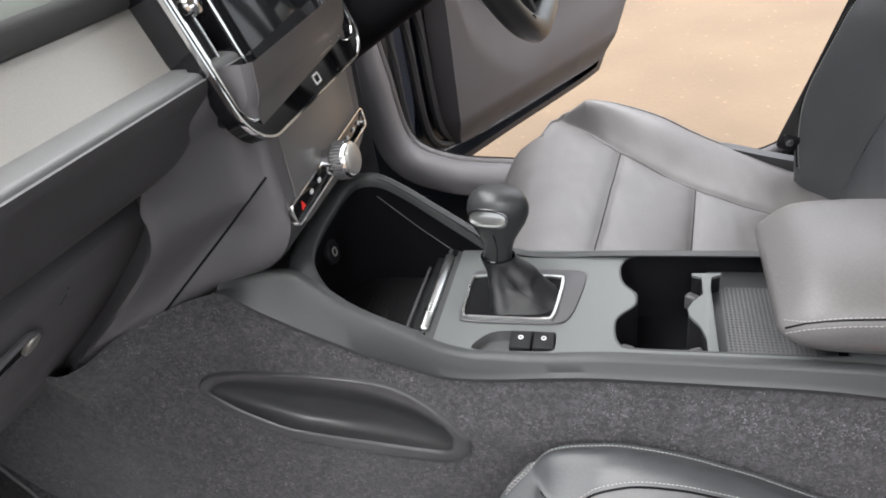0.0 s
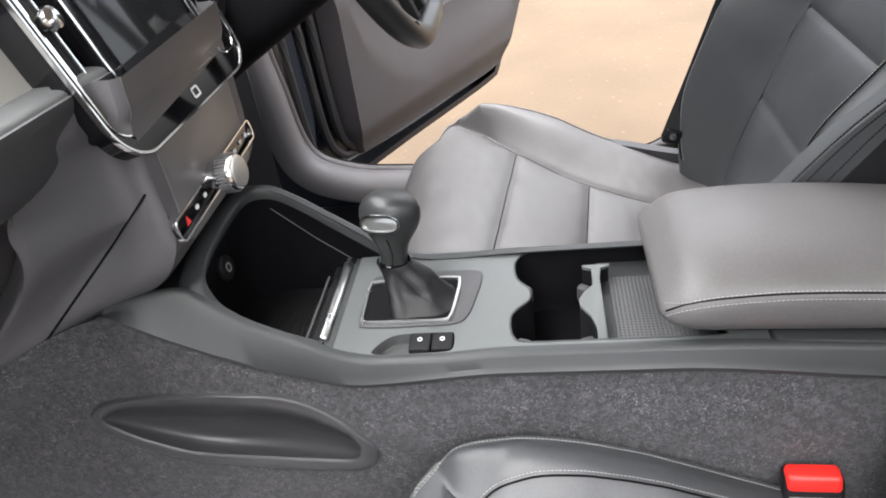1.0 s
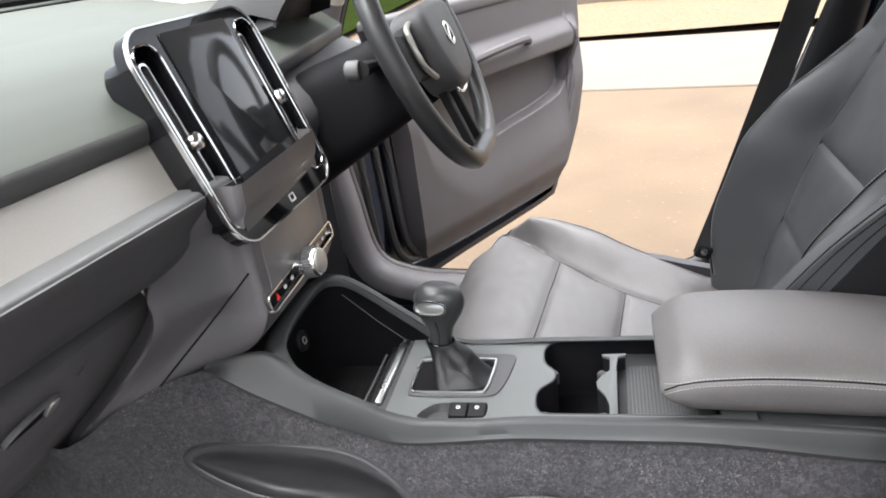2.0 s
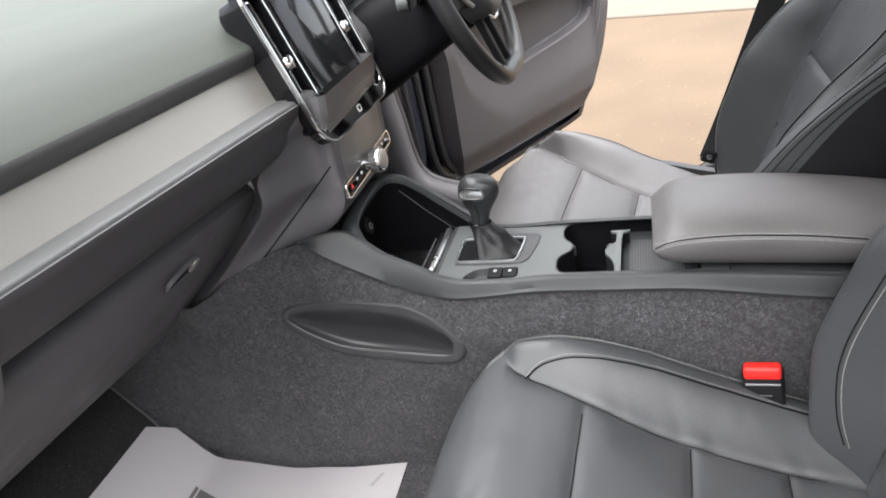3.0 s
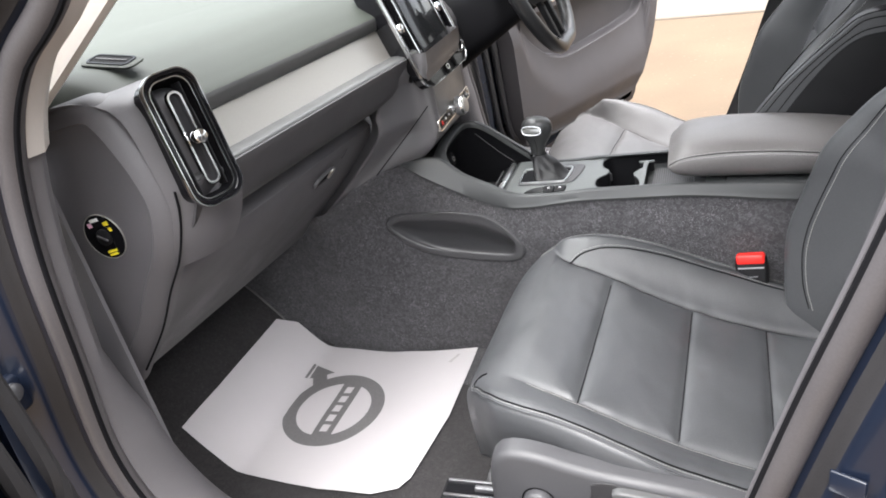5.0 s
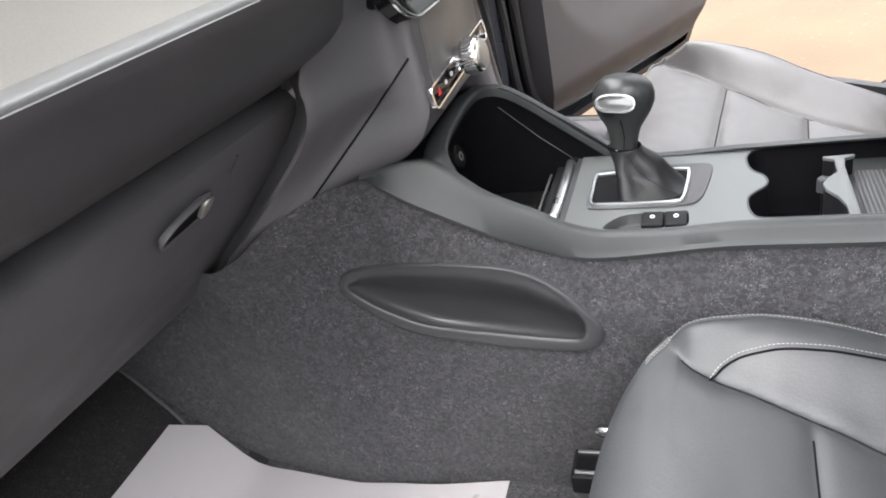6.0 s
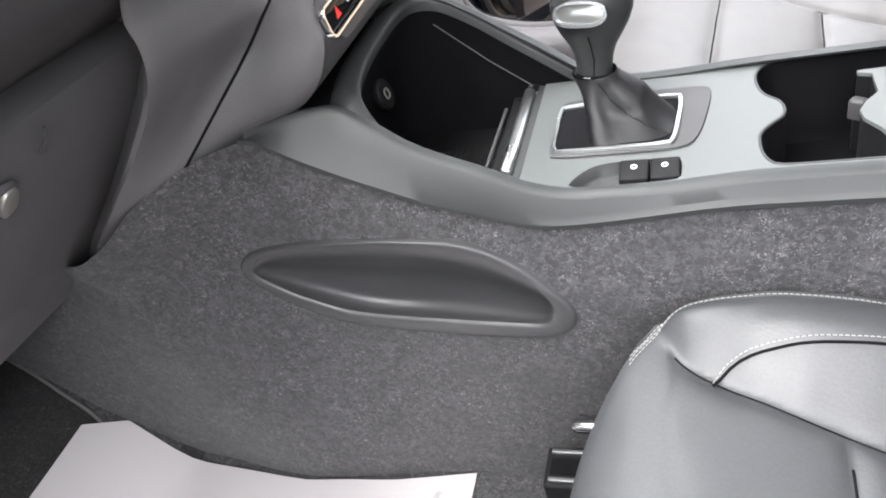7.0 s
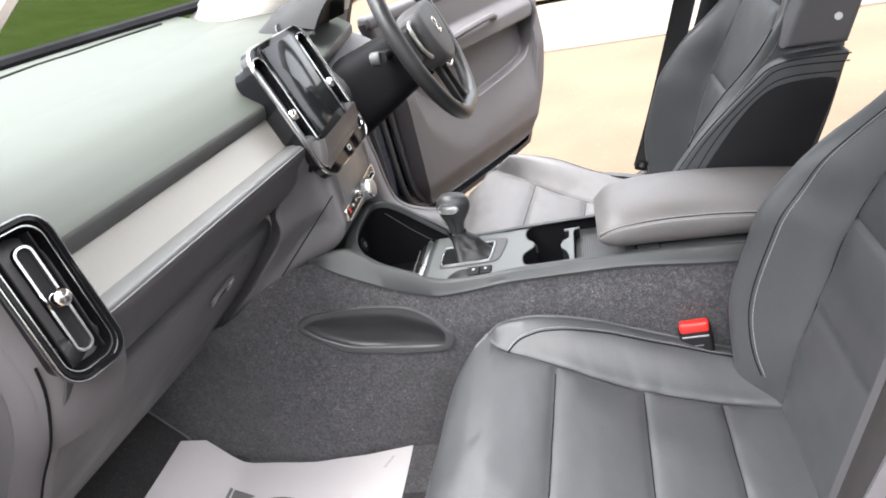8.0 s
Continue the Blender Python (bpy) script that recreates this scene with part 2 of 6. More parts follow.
def loft(rows, ring=False, caps=False, bm=None):
    """Quads between rows of points; ring: each row is closed; caps: close the first and last row."""
    bm = bm or bmesh.new()
    vs = [[bm.verts.new(p) for p in row] for row in rows]
    n = len(vs[0])
    for a, b in zip(vs, vs[1:]):
        for i in range(n if ring else n - 1):
            j = (i + 1) % n
            bm.faces.new((a[i], a[j], b[j], b[i]))
    if caps:
        bm.faces.new(vs[0][::-1])
        bm.faces.new(vs[-1])
    return bm


def solid(rows, depth):
    """A sheet through rows of points, given thickness along its normals."""
    bm = loft(rows)
    bmesh.ops.recalc_face_normals(bm, faces=bm.faces)
    bmesh.ops.solidify(bm, geom=bm.faces[:], thickness=depth)
    return bm


def tube(pts, r, n=10, closed=False, flat=1.0, up=(0, 0, 1), taper=None, bm=None):
    """A round or flattened bar along a line of points."""
    rows = []
    k = len(pts)
    for i, p in enumerate(pts):
        a = pts[i - 1] if (i or closed) else p
        b = pts[(i + 1) % k] if (i < k - 1 or closed) else p
        d = (Vector(b) - Vector(a)).normalized()
        side = d.cross(Vector(up))
        side = side.normalized() if side.length > 1e-4 else d.orthogonal().normalized()
        top = side.cross(d)
        s = r * (taper(i / max(1, k - 1)) if taper else 1)
        rows.append([Vector(p) + side * math.cos(6.28318 * j / n) * s + top * math.sin(6.28318 * j / n) * s * flat for j in range(n)])
    if closed:
        rows.append(rows[0])
        bm = loft(rows, True, False, bm)
        bmesh.ops.remove_doubles(bm, verts=bm.verts, dist=1e-6)
        return bm
    return loft(rows, True, True, bm)


def block(sx, sy, sz, m=None, r=0.004, seg=3):
    """A box with rounded edges, centred, moved by m."""
    bm = bmesh.new()
    bmesh.ops.create_cube(bm, size=1)
    bmesh.ops.scale(bm, vec=(sx, sy, sz), verts=bm.verts)
    if r:
        bmesh.ops.bevel(bm, geom=bm.edges[:], offset=min(r, 0.49 * min(sx, sy, sz)), segments=seg, affect="EDGES", profile=0.5)
    if m is not None:
        bmesh.ops.transform(bm, matrix=m, verts=bm.verts)
    return bm


def slab(outline, depth, m=None, r=0.002, seg=2):
    """A flat shape (x, y) raised from z 0 to depth with a rounded upper edge."""
    bm = bmesh.new()
    vs = [bm.verts.new((p[0], p[1], 0)) for p in outline]
    f = bm.faces.new(vs)
    if f.normal.z < 0 or sum(a[0] * b[1] - b[0] * a[1] for a, b in zip(outline, list(outline[1:]) + [outline[0]])) < 0:
        f.normal_flip()
    got = bmesh.ops.extrude_face_region(bm, geom=[f])
    top = [v for v in got["geom"] if isinstance(v, bmesh.types.BMVert)]
    bmesh.ops.translate(bm, vec=(0, 0, depth), verts=top)
    if r:
        rim = [e for e in bm.edges if all(abs(v.co.z - depth) < 1e-7 for v in e.verts)]
        bmesh.ops.bevel(bm, geom=rim, offset=r, segments=seg, affect="EDGES", profile=0.5)
    if m is not None:
        bmesh.ops.transform(bm, matrix=m, verts=bm.verts)
    return bm


def lathe(profile, m=None, n=28):
    """Turns (radius, height) pairs round z."""
    rows = [[Vector((max(r, 1e-5) * math.cos(6.28318 * j / n), max(r, 1e-5) * math.sin(6.28318 * j / n), h)) for j in range(n)] for r, h in profile]
    bm = loft(rows, True, True)
    if m is not None:
        bmesh.ops.transform(bm, matrix=m, verts=bm.verts)
    return bm


def rounded(w, h, r, n=6, cx=0, cy=0):
    """The outline of a rounded rectangle, anticlockwise."""
    out = []
    for sx, sy, a0 in ((1, 1, 0), (-1, 1, 90), (-1, -1, 180), (1, -1, 270)):
        for i in range(n + 1):
            a = radians(a0 + 90 * i / n)
            out.append((cx + sx * (w / 2 - r) + r * math.cos(a), cy + sy * (h / 2 - r) + r * math.sin(a)))
    return out


def collar(outer, inner, depth, m=None, lip=0.0):
    """A frame between two outlines of the same count, depth high, its inner wall going down by lip more."""
    up = depth
    rows = [[(x, y, 0) for x, y in outer], [(x, y, up * 0.7) for x, y in outer],
            [(ox * 0.85 + ix * 0.15, oy * 0.85 + iy * 0.15, up) for (ox, oy), (ix, iy) in zip(outer, inner)],
            [(ox * 0.15 + ix * 0.85, oy * 0.15 + iy * 0.85, up) for (ox, oy), (ix, iy) in zip(outer, inner)],
            [(x, y, up * 0.7) for x, y in inner], [(x, y, -lip) for x, y in inner]]
    bm = loft([[Vector(p) for p in row] for row in rows], True)
    if m is not None:
        bmesh.ops.transform(bm, matrix=m, verts=bm.verts)
    return bm


def holed(outer, holes, height, m=None):
    """A flat sheet at z height with holes in it."""
    bm = bmesh.new()
    edges = []
    for loop in [outer] + holes:
        vs = [bm.verts.new((p[0], p[1], height)) for p in loop]
        edges += [bm.edges.new((a, b)) for a, b in zip(vs, vs[1:] + vs[:1])]
    bmesh.ops.triangle_fill(bm, use_beauty=True, use_dissolve=False, edges=edges)
    if m is not None:
        bmesh.ops.transform(bm, matrix=m, verts=bm.verts)
    return bm


def well(outline, top, bottom, m=None, shrink=0.9, floor=True):
    """The wall and floor of a recess below an outline."""
    cx = sum(p[0] for p in outline) / len(outline)
    cy = sum(p[1] for p in outline) / len(outline)
    rows = []
    for z, s in ((top, 1.0), (top - 0.1 * (top - bottom), 0.985), (bottom + 0.1 * (top - bottom), shrink + 0.02), (bottom, shrink - 0.03)):
        rows.append([Vector((cx + (p[0] - cx) * s, cy + (p[1] - cy) * s, z)) for p in outline])
    bm = loft(rows, True)
    if floor:
        bm.verts.ensure_lookup_table()
        n = len(outline)
        bm.faces.new([bm.verts[3 * n + i] for i in range(n)])
    if m is not None:
        bmesh.ops.transform(bm, matrix=m, verts=bm.verts)
    return bm


def stitches(pts, length=0.0026, gap=0.0010, r=0.00036, lift=(0, 0, 0.0006)):
    """A row of thread stitches along a line."""
    run = sum((Vector(b) - Vector(a)).length for a, b in zip(pts, pts[1:]))
    count = max(2, int(run / (length + gap)))
    line = curve(pts, count * 3 + 1)
    bm = bmesh.new()
    for i in range(count):
        a, b = line[3 * i] + Vector(lift), line[3 * i + 2] + Vector(lift)
        tube([a, a.lerp(b, 0.5) + Vector(lift) * 0.6, b], r, 5, bm=bm)
    return bm


def basis(origin, xaxis, yaxis):
    """A matrix that lays local x and y along two directions at an origin."""
    x = Vector(xaxis).normalized()
    z = x.cross(Vector(yaxis)).normalized()
    y = z.cross(x)
    m = Matrix((x, y, z)).transposed().to_4x4()
    m.translation = Vector(origin)
    return m


# ---------------------------------------------------------------- outdoors
def sheet(x0, x1, y0, y1, nx, ny, z):
    return loft([[Vector((x0 + (x1 - x0) * i / nx, y0 + (y1 - y0) * j / ny, z(x0 + (x1 - x0) * i / nx, y0 + (y1 - y0) * j / ny))) for j in range(ny + 1)] for i in range(nx + 1)])


tagged(part("ground", sheet(-250, 250, -250, 250, 20, 20, lambda x, y: 0.0), GRAVEL), "dusty tan gravel ground around the parked car", "ground", kind="structure")
STRIP = pose(0, 4.62, 0, 0, 0, -14)
tagged(part("pavement", block(62, 2.05, 0.06, STRIP @ pose(29.5, 1.02, -0.014), 0.012), CONCRETE), "pale concrete strip across the gravel", "pavement", kind="structure")
bm = sheet(-1.5, 60, 2.07, 14, 60, 12, lambda x, y: 0.06 + 0.05 * noise.noise((x * 0.8, y * 0.8, 1)))
bmesh.ops.transform(bm, matrix=STRIP, verts=bm.verts)
tagged(part("verge", bm, STRAW), "dry straw-coloured grass verge behind the concrete strip", "grass", kind="stuff")
tagged(part("kerb", block(60, 0.3, 0.28, STRIP @ pose(28.5, 4.75, 0.13), 0.03), CONCRETE), "low pale concrete kerb behind dry grass", "kerb", kind="structure")
tagged(part("lawn", sheet(-60, -3.2, -40, 40, 60, 60, lambda x, y: 0.09 + 0.06 * noise.noise((x, y, 3))), GRASS), "green lawn ahead of the car", "grass", kind="stuff")

# ---------------------------------------------------------------- car shell
MID = -0.005


def floor_height(x, y):
    a = abs(y - MID)
    rise = 0.9 * max(0.0, -0.465 - x) if x < -0.48 else 0.0135 * max(0.0, (-0.45 - x) / 0.03) ** 2
    return 0.362 + rise


car = thing("car", (0.3, MID, 0.0), "dark blue parked car with its doors open, seen from inside", "car", kind="structure")
for s, nm in ((-1, "left"), (1, "right")):
    rows = []
    for i in range(61):
        x = -0.95 + 2.5 * i / 60
        rows.append([Vector((x, MID + s * (0.05 + 0.66 * j / 24), floor_height(x, MID + s * (0.05 + 0.66 * j / 24)))) for j in range(25)])
    part("floor_carpet", solid(rows, 0.012), MATCARPET, car, "dark floor carpet")


def low_edge(x):
    return ramp(x, (-0.9, -0.5, -0.40, -0.362, -0.327, -0.271, -0.2235, -0.20, -0.178, -0.165, -0.142, -0.085, -0.05, 0.034, 0.172, 0.318, 0.484, 0.9), (0.75, 0.75, 0.739, 0.722, 0.735, 0.771, 0.791, 0.7955, 0.797, 0.789, 0.772, 0.7375, 0.717, 0.689, 0.699, 0.699, 0.684, 0.653))


def side_y(x):
    return ramp(x, (-0.6, -0.45, -0.362, -0.29, -0.2235, -0.20, -0.178, -0.16, -0.1, 0.0, 0.4, 0.9), (-0.125, -0.142, -0.156, -0.150, -0.130, -0.117, -0.1085, -0.106, -0.102, -0.0915, -0.0915, -0.095))


def tunnel_y(x, z):
    top = low_edge(x)
    t = (top - z) / (top - 0.36)
    toe = ramp(x, (-0.9, -0.66, -0.545, -0.48, -0.3, -0.19, -0.1, 0.9), (-0.085, -0.088, -0.100, -0.098, -0.118, -0.108, -0.098, -0.102))
    mid = ramp(x, (-0.6, -0.45, -0.36, -0.30, -0.235, -0.10, 0.03, 0.9), (-0.118, -0.128, -0.132, -0.122, -0.111, -0.105, -0.101, -0.104))
    return side_y(x) + (mid - side_y(x)) * ease((top - z) / 0.07) + (toe - mid) * ease(t)


POCKET = [(-0.237, 0.682), (-0.221, 0.694), (-0.187, 0.699), (-0.133, 0.6985), (-0.095, 0.696), (-0.053, 0.688), (-0.025, 0.676), (0.004, 0.654), (0.025, 0.630), (0.0355, 0.615), (0.0350, 0.599), (0.025, 0.587), (0.006, 0.5825), (-0.024, 0.584), (-0.081, 0.591), (-0.139, 0.601), (-0.180, 0.617), (-0.214, 0.643), (-0.234, 0.666)]
MOUTH = [(-0.2285, 0.6735), (-0.215, 0.688), (-0.187, 0.6955), (-0.133, 0.6955), (-0.095, 0.693), (-0.055, 0.685), (-0.028, 0.6725), (-0.001, 0.650), (0.0165, 0.626), (0.0185, 0.611), (0.0150, 0.6015), (0.003, 0.5985), (-0.032, 0.6015), (-0.077, 0.607), (-0.120, 0.6125), (-0.156, 0.621), (-0.186, 0.637), (-0.2055, 0.650), (-0.221, 0.664)]
POCKET_LINE = [(p.x, p.y) for p in curve([(a, b, 0) for a, b in POCKET], 72, True)]
PCX, PCZ = -0.105, 0.642


def inset(line, d):
    out = []
    k = len(line)
    for i in range(k):
        (ax, ay), (bx, by) = line[i - 1], line[(i + 1) % k]
        dx, dy = bx - ax, by - ay
        ln = math.hypot(dx, dy) or 1
        out.append((line[i][0] + dy / ln * -d, line[i][1] + dx / ln * d))
    return out


def inside(px, py, line):
    hit = False
    for (ax, ay), (bx, by) in zip(line, line[1:] + line[:1]):
        if (ay > py) != (by > py) and px < (bx - ax) * (py - ay) / (by - ay) + ax:
            hit = not hit
    return hit


area = sum(a[0] * b[1] - b[0] * a[1] for a, b in zip(POCKET_LINE, POCKET_LINE[1:] + POCKET_LINE[:1]))
if area < 0:
    POCKET_LINE.reverse()
POCKET_HOLE = inset(POCKET_LINE, 0.002)
MOUTH_LINE = [(p.x, p.y) for p in curve([(a, b, 0) for a, b in MOUTH], 72, True)]
if area < 0:
    MOUTH_LINE.reverse()

tunnel = thing("tunnel", (0.0, MID, 0.37), "dark flecked carpet over the transmission tunnel beside the console", "carpet", kind="structure")
bm = bmesh.new()
NX, NZ = 230, 62
grid = []
for i in range(NX + 1):
    x = -0.85 + 1.75 * i / NX
    top = low_edge(x) + 0.0005
    foot = floor_height(x, -0.1) + 0.003
    row = []
    for j in range(NZ + 1):
        if j <= NZ - 14:
            z = top + (foot - top) * j / (NZ - 14)
            y = tunnel_y(x, z)
        else:
            u = (j - NZ + 14) / 14
            y0 = tunnel_y(x, foot)
            y = y0 + (ramp(x, (-0.85, -0.64, -0.553, -0.535, -0.50, -0.3), (-0.090, -0.102, -0.120, -0.14, -0.20, -0.22)) - y0) * u
            z = floor_height(x, y) + 0.003
        row.append(bm.verts.new((x, y + 0.0015 * noise.noise((x * 9, z * 9, 0)), z)))
    grid.append(row)
for i in range(NX):
    for j in range(NZ):
        c = (grid[i][j].co + grid[i + 1][j + 1].co) / 2
        if not inside(c.x, c.z, POCKET_HOLE):
            bm.faces.new((grid[i][j], grid[i + 1][j], grid[i + 1][j + 1], grid[i][j + 1]))
# draw the cut edge of the carpet exactly round the pocket
HEM = [(p.x, p.y) for p in curve([(a, b, 0) for a, b in inset(POCKET_LINE, 0.0008)], 240, True)]
for v in bm.verts:
    if v.link_faces and inside(v.co.x, v.co.z, POCKET_LINE) and v.co.y < -0.05:
        x, z = min(HEM, key=lambda q: (q[0] - v.co.x) ** 2 + (q[1] - v.co.z) ** 2)
        v.co = (x, tunnel_y(x, z), z)
bmesh.ops.delete(bm, geom=[v for v in bm.verts if not v.link_faces], context="VERTS")
part("carpet_side", bm, CARPET, tunnel)
part("carpet_edge", tube(curve([Vector((x, y, floor_height(x, y) + 0.006)) for x, y in ((-0.72, -0.094), (-0.64, -0.100), (-0.595, -0.108), (-0.555, -0.118), (-0.535, -0.14))], 30), 0.0022, 6), PIPING, tunnel, "thin grey bound edge of the carpet")
rows = [[Vector((x, -tunnel_y(x, z), z)) for z in np.linspace(low_edge(x) - 0.005, floor_height(x, -0.17) - 0.01, 12)] for x in np.linspace(-0.85, 0.9, 30)]
part("carpet_side", loft(rows), CARPET, tunnel)
part("tunnel_core", block(0.62, 0.13, 0.35, pose(-0.60, MID, 0.525), 0.004), DEEP, tunnel)
part("carpet_top", block(0.50, 0.24, 0.012, pose(-0.71, MID, 0.700), 0.004), CARPET, tunnel)

# side pocket let into the carpet
pocket = thing("side_pocket", (PCX, -0.10, 0.59), "dark plastic leaf-shaped storage pocket set into the carpet", "storage pocket")


def onwall(p, out):
    return Vector((p[0], tunnel_y(p[0], p[1]) - out, p[1]))


def blend(k):
    """Between the pocket's outer edge (0) and its mouth (1)."""
    return [(a + (c - a) * k, b + (e - b) * k) for (a, b), (c, e) in zip(POCKET_LINE, MOUTH_LINE)]


rows = [[onwall(p, -0.004) for p in inset(POCKET_LINE, -0.001)], [onwall(p, 0.0025) for p in POCKET_LINE], [onwall(p, 0.0042) for p in blend(0.10)], [onwall(p, 0.0046) for p in blend(0.25)],
        [onwall(p, 0.0044) for p in blend(0.80)], [onwall(p, 0.0036) for p in blend(0.94)], [onwall(p, 0.0020) for p in blend(1.0)]]
part("rim", loft(rows, True), BOWL, pocket, "", 60)
k = len(MOUTH_LINE)
order = sorted(range(k), key=lambda i: MOUTH_LINE[i][0])
lo, hi = order[0], order[-1]
one = [MOUTH_LINE[(lo + i) % k] for i in range(((hi - lo) % k) + 1)]
two = [MOUTH_LINE[(lo - i) % k] for i in range(((lo - hi) % k) + 1)]
upper, lower = (one, two) if sum(p[1] for p in one) / len(one) > sum(p[1] for p in two) / len(two) else (two, one)
U = curve([(a, b, 0) for a, b in upper], 48)
L = curve([(a, b, 0) for a, b in lower], 48)
rows = []
for i in range(48):
    thin = math.sin(3.14159 * i / 47) ** 0.6 if 0 < i < 47 else 0.0
    D, sink = 0.040 * thin, 0.025 * thin
    # the back wall leans in, turns at the bottom and comes out level with the lip
    section = []
    for v, d, low in ((0.0, 0.0, 0.0), (0.08, 0.04, 0.0), (0.22, 0.16, 0.0), (0.40, 0.38, 0.0), (0.58, 0.62, 0.0), (0.76, 0.83, 0.0), (0.92, 0.96, 0.1), (1.0, 1.0, 0.5), (1.0, 0.93, 0.85), (1.0, 0.75, 1.0), (1.0, 0.40, 1.0), (1.0, 0.15, 0.9), (1.0, 0.03, 0.4), (1.0, 0.0, 0.0)):
        x, z = U[i].x + (L[i].x - U[i].x) * v, U[i].y + (L[i].y - U[i].y) * v
        section.append(onwall((x, z), 0.0020 - D * d) - Vector((0, 0, sink * low)))
    rows.append(curve(section, 44))
part("bowl", loft(rows), BOWLIN, pocket, "smooth dark plastic bowl of the pocket", 75)


# door openings: a trim bow, a rubber seal and painted metal round each
def opening(s):
    def P(x, y, z):
        return Vector((x, MID + s * y, z))

    lab = "passenger" if s < 0 else "driver"
    if s < 0:
        path = [(0.0, 1.36), (-0.113, 1.244), (-0.191, 1.19), (-0.245, 1.118), (-0.285, 1.005), (-0.310, 0.863), (-0.331, 0.715), (-0.307, 0.603), (-0.24, 0.525), (-0.12, 0.49), (0.05, 0.48), (0.22, 0.485), (0.34, 0.52), (0.385, 0.60), (0.402, 0.675), (0.449, 0.838), (0.491, 0.968), (0.528, 1.091), (0.560, 1.20), (0.585, 1.36)]
    else:
        path = [(0.0, 1.36), (-0.113, 1.244), (-0.20, 1.17), (-0.265, 1.05), (-0.300, 0.90), (-0.300, 0.78), (-0.290, 0.697), (-0.265, 0.55), (-0.182, 0.498), (-0.05, 0.482), (0.15, 0.475), (0.36, 0.478), (0.46, 0.515), (0.51, 0.60), (0.555, 0.72), (0.62, 0.89), (0.67, 1.03), (0.71, 1.20), (0.74, 1.36)]
    seal = [P(p.x, 0.795 if s < 0 else 0.735, p.z) for p in curve([(a, 0, b) for a, b in path], 130)]
    part("door_seal", tube(seal, 0.014, 12, up=(0, 1, 0)), SEALGREY, car, "dark grey rubber door seal")
    groove = []
    for i, p in enumerate(seal):
        d = (seal[min(len(seal) - 1, i + 1)] - seal[max(0, i - 1)]).normalized()
        groove.append(p + Vector((-d.z, 0, d.x)) * 0.0118 + Vector((0, s * 0.004, 0)))
    part("seal_groove", tube(groove, 0.0034, 8, up=(0, 1, 0)), DEEP, car)
    # inner trim bow, from the seal into the cabin; wider along the sill
    WIDE = [(-0.002, -0.006), (0.012, 0.006), (0.03, 0.009), (0.06, 0.008), (0.09, -0.010), (0.115, -0.045), (0.130, -0.085), (0.136, -0.135)]
    def bow(offs, mat, nm, lb="", keep=lambda p: True, lift=0.0):
        rows = []
        for i, p in enumerate(seal):
            if not keep(p):
                continue
            a, b = seal[max(0, i - 1)], seal[min(len(seal) - 1, i + 1)]
            d = (b - a).normalized()
            nrm = Vector((-d.z, 0, d.x))
            grow = ramp(p.z, (0.70, 0.84), (1.0, 0.0)) if nm == "door_surround" and s < 0 and p.x < 0.2 else 0.0
            rows.append([p + Vector((0, -s * (o[0] + (w[0] - o[0]) * grow), 0)) + nrm * (o[1] + (w[1] - o[1]) * grow + lift) for o, w in zip(offs, WIDE if grow else offs)])
        part(nm, solid(rows, 0.003), mat, car, lb)
    inner_offs = [(-0.002, -0.006), (0.012, 0.006), (0.028, 0.008), (0.042, 0.000), (0.056, -0.020), (0.066, -0.046), (0.072, -0.070), (0.074, -0.098)] if s < 0 else [(-0.002, -0.006), (0.012, 0.006), (0.03, 0.009), (0.05, 0.004), (0.065, -0.012), (0.07, -0.035)]
    bow(inner_offs, DOORTRIM, "door_surround", "dark grey plastic trim round the door opening", lambda p: p.x < 0.3 and p.z < 1.115 or s < 0 and p.x > 0.2)
    bow(inner_offs + ([(0.080, -0.125), (0.092, -0.155), (0.108, -0.185), (0.128, -0.21)] if s < 0 else []), PILLAR, "pillar_surround", "pale beige pillar trim", lambda p: p.z > 1.10 and p.x < 0.3, 0.002)
    bow([(-0.012, -0.016), (-0.018, -0.022), (-0.024, -0.024), (-0.030, -0.030)], RUBBER, "seal_lip", "black rubber lip")
    metal = [(-0.004, -0.012), (-0.014, -0.020), (-0.026, -0.026), (-0.031, -0.030), (-0.0345, -0.037), (-0.038, -0.047), (-0.041, -0.0545), (-0.0465, -0.0590), (-0.054, -0.0615), (-0.0575, -0.0650), (-0.0565, -0.071), (-0.046, -0.078), (-0.028, -0.080)]
    bow([(p.x, p.y) for p in curve([(a, b, 0) for a, b in metal], 36)], PAINT, "door_frame", "dark blue painted body metal")
    bow([(-0.030, -0.0795), (-0.026, -0.100), (-0.026, -0.150)], SHUT, "shut_gap", "black gap behind the painted frame")
    # outer sill
    rows = [[P(x, o, z) for o, z in ((0.75, 0.40), (0.82, 0.385), (0.88, 0.36), (0.90, 0.30), (0.88, 0.22))] for x in np.linspace(-0.6, 1.5, 12)]
    part("sill", solid(rows, 0.004), PAINT, car, "dark blue painted sill")


opening(-1)
opening(1)
# side walls of the footwells
for s, y, x1 in ((-1, 0.700, -0.345), (1, 0.668, -0.315)):
    rows = [[Vector((x, MID + s * (y - 0.05 * ease((-0.45 - x) / 0.4)), z)) for z in np.linspace(0.35, 1.07, 10)] for x in np.linspace(-0.95, x1, 14)]
    part("kick_panel", solid(rows, 0.006), LIDGREY, car, "dark footwell side panel")
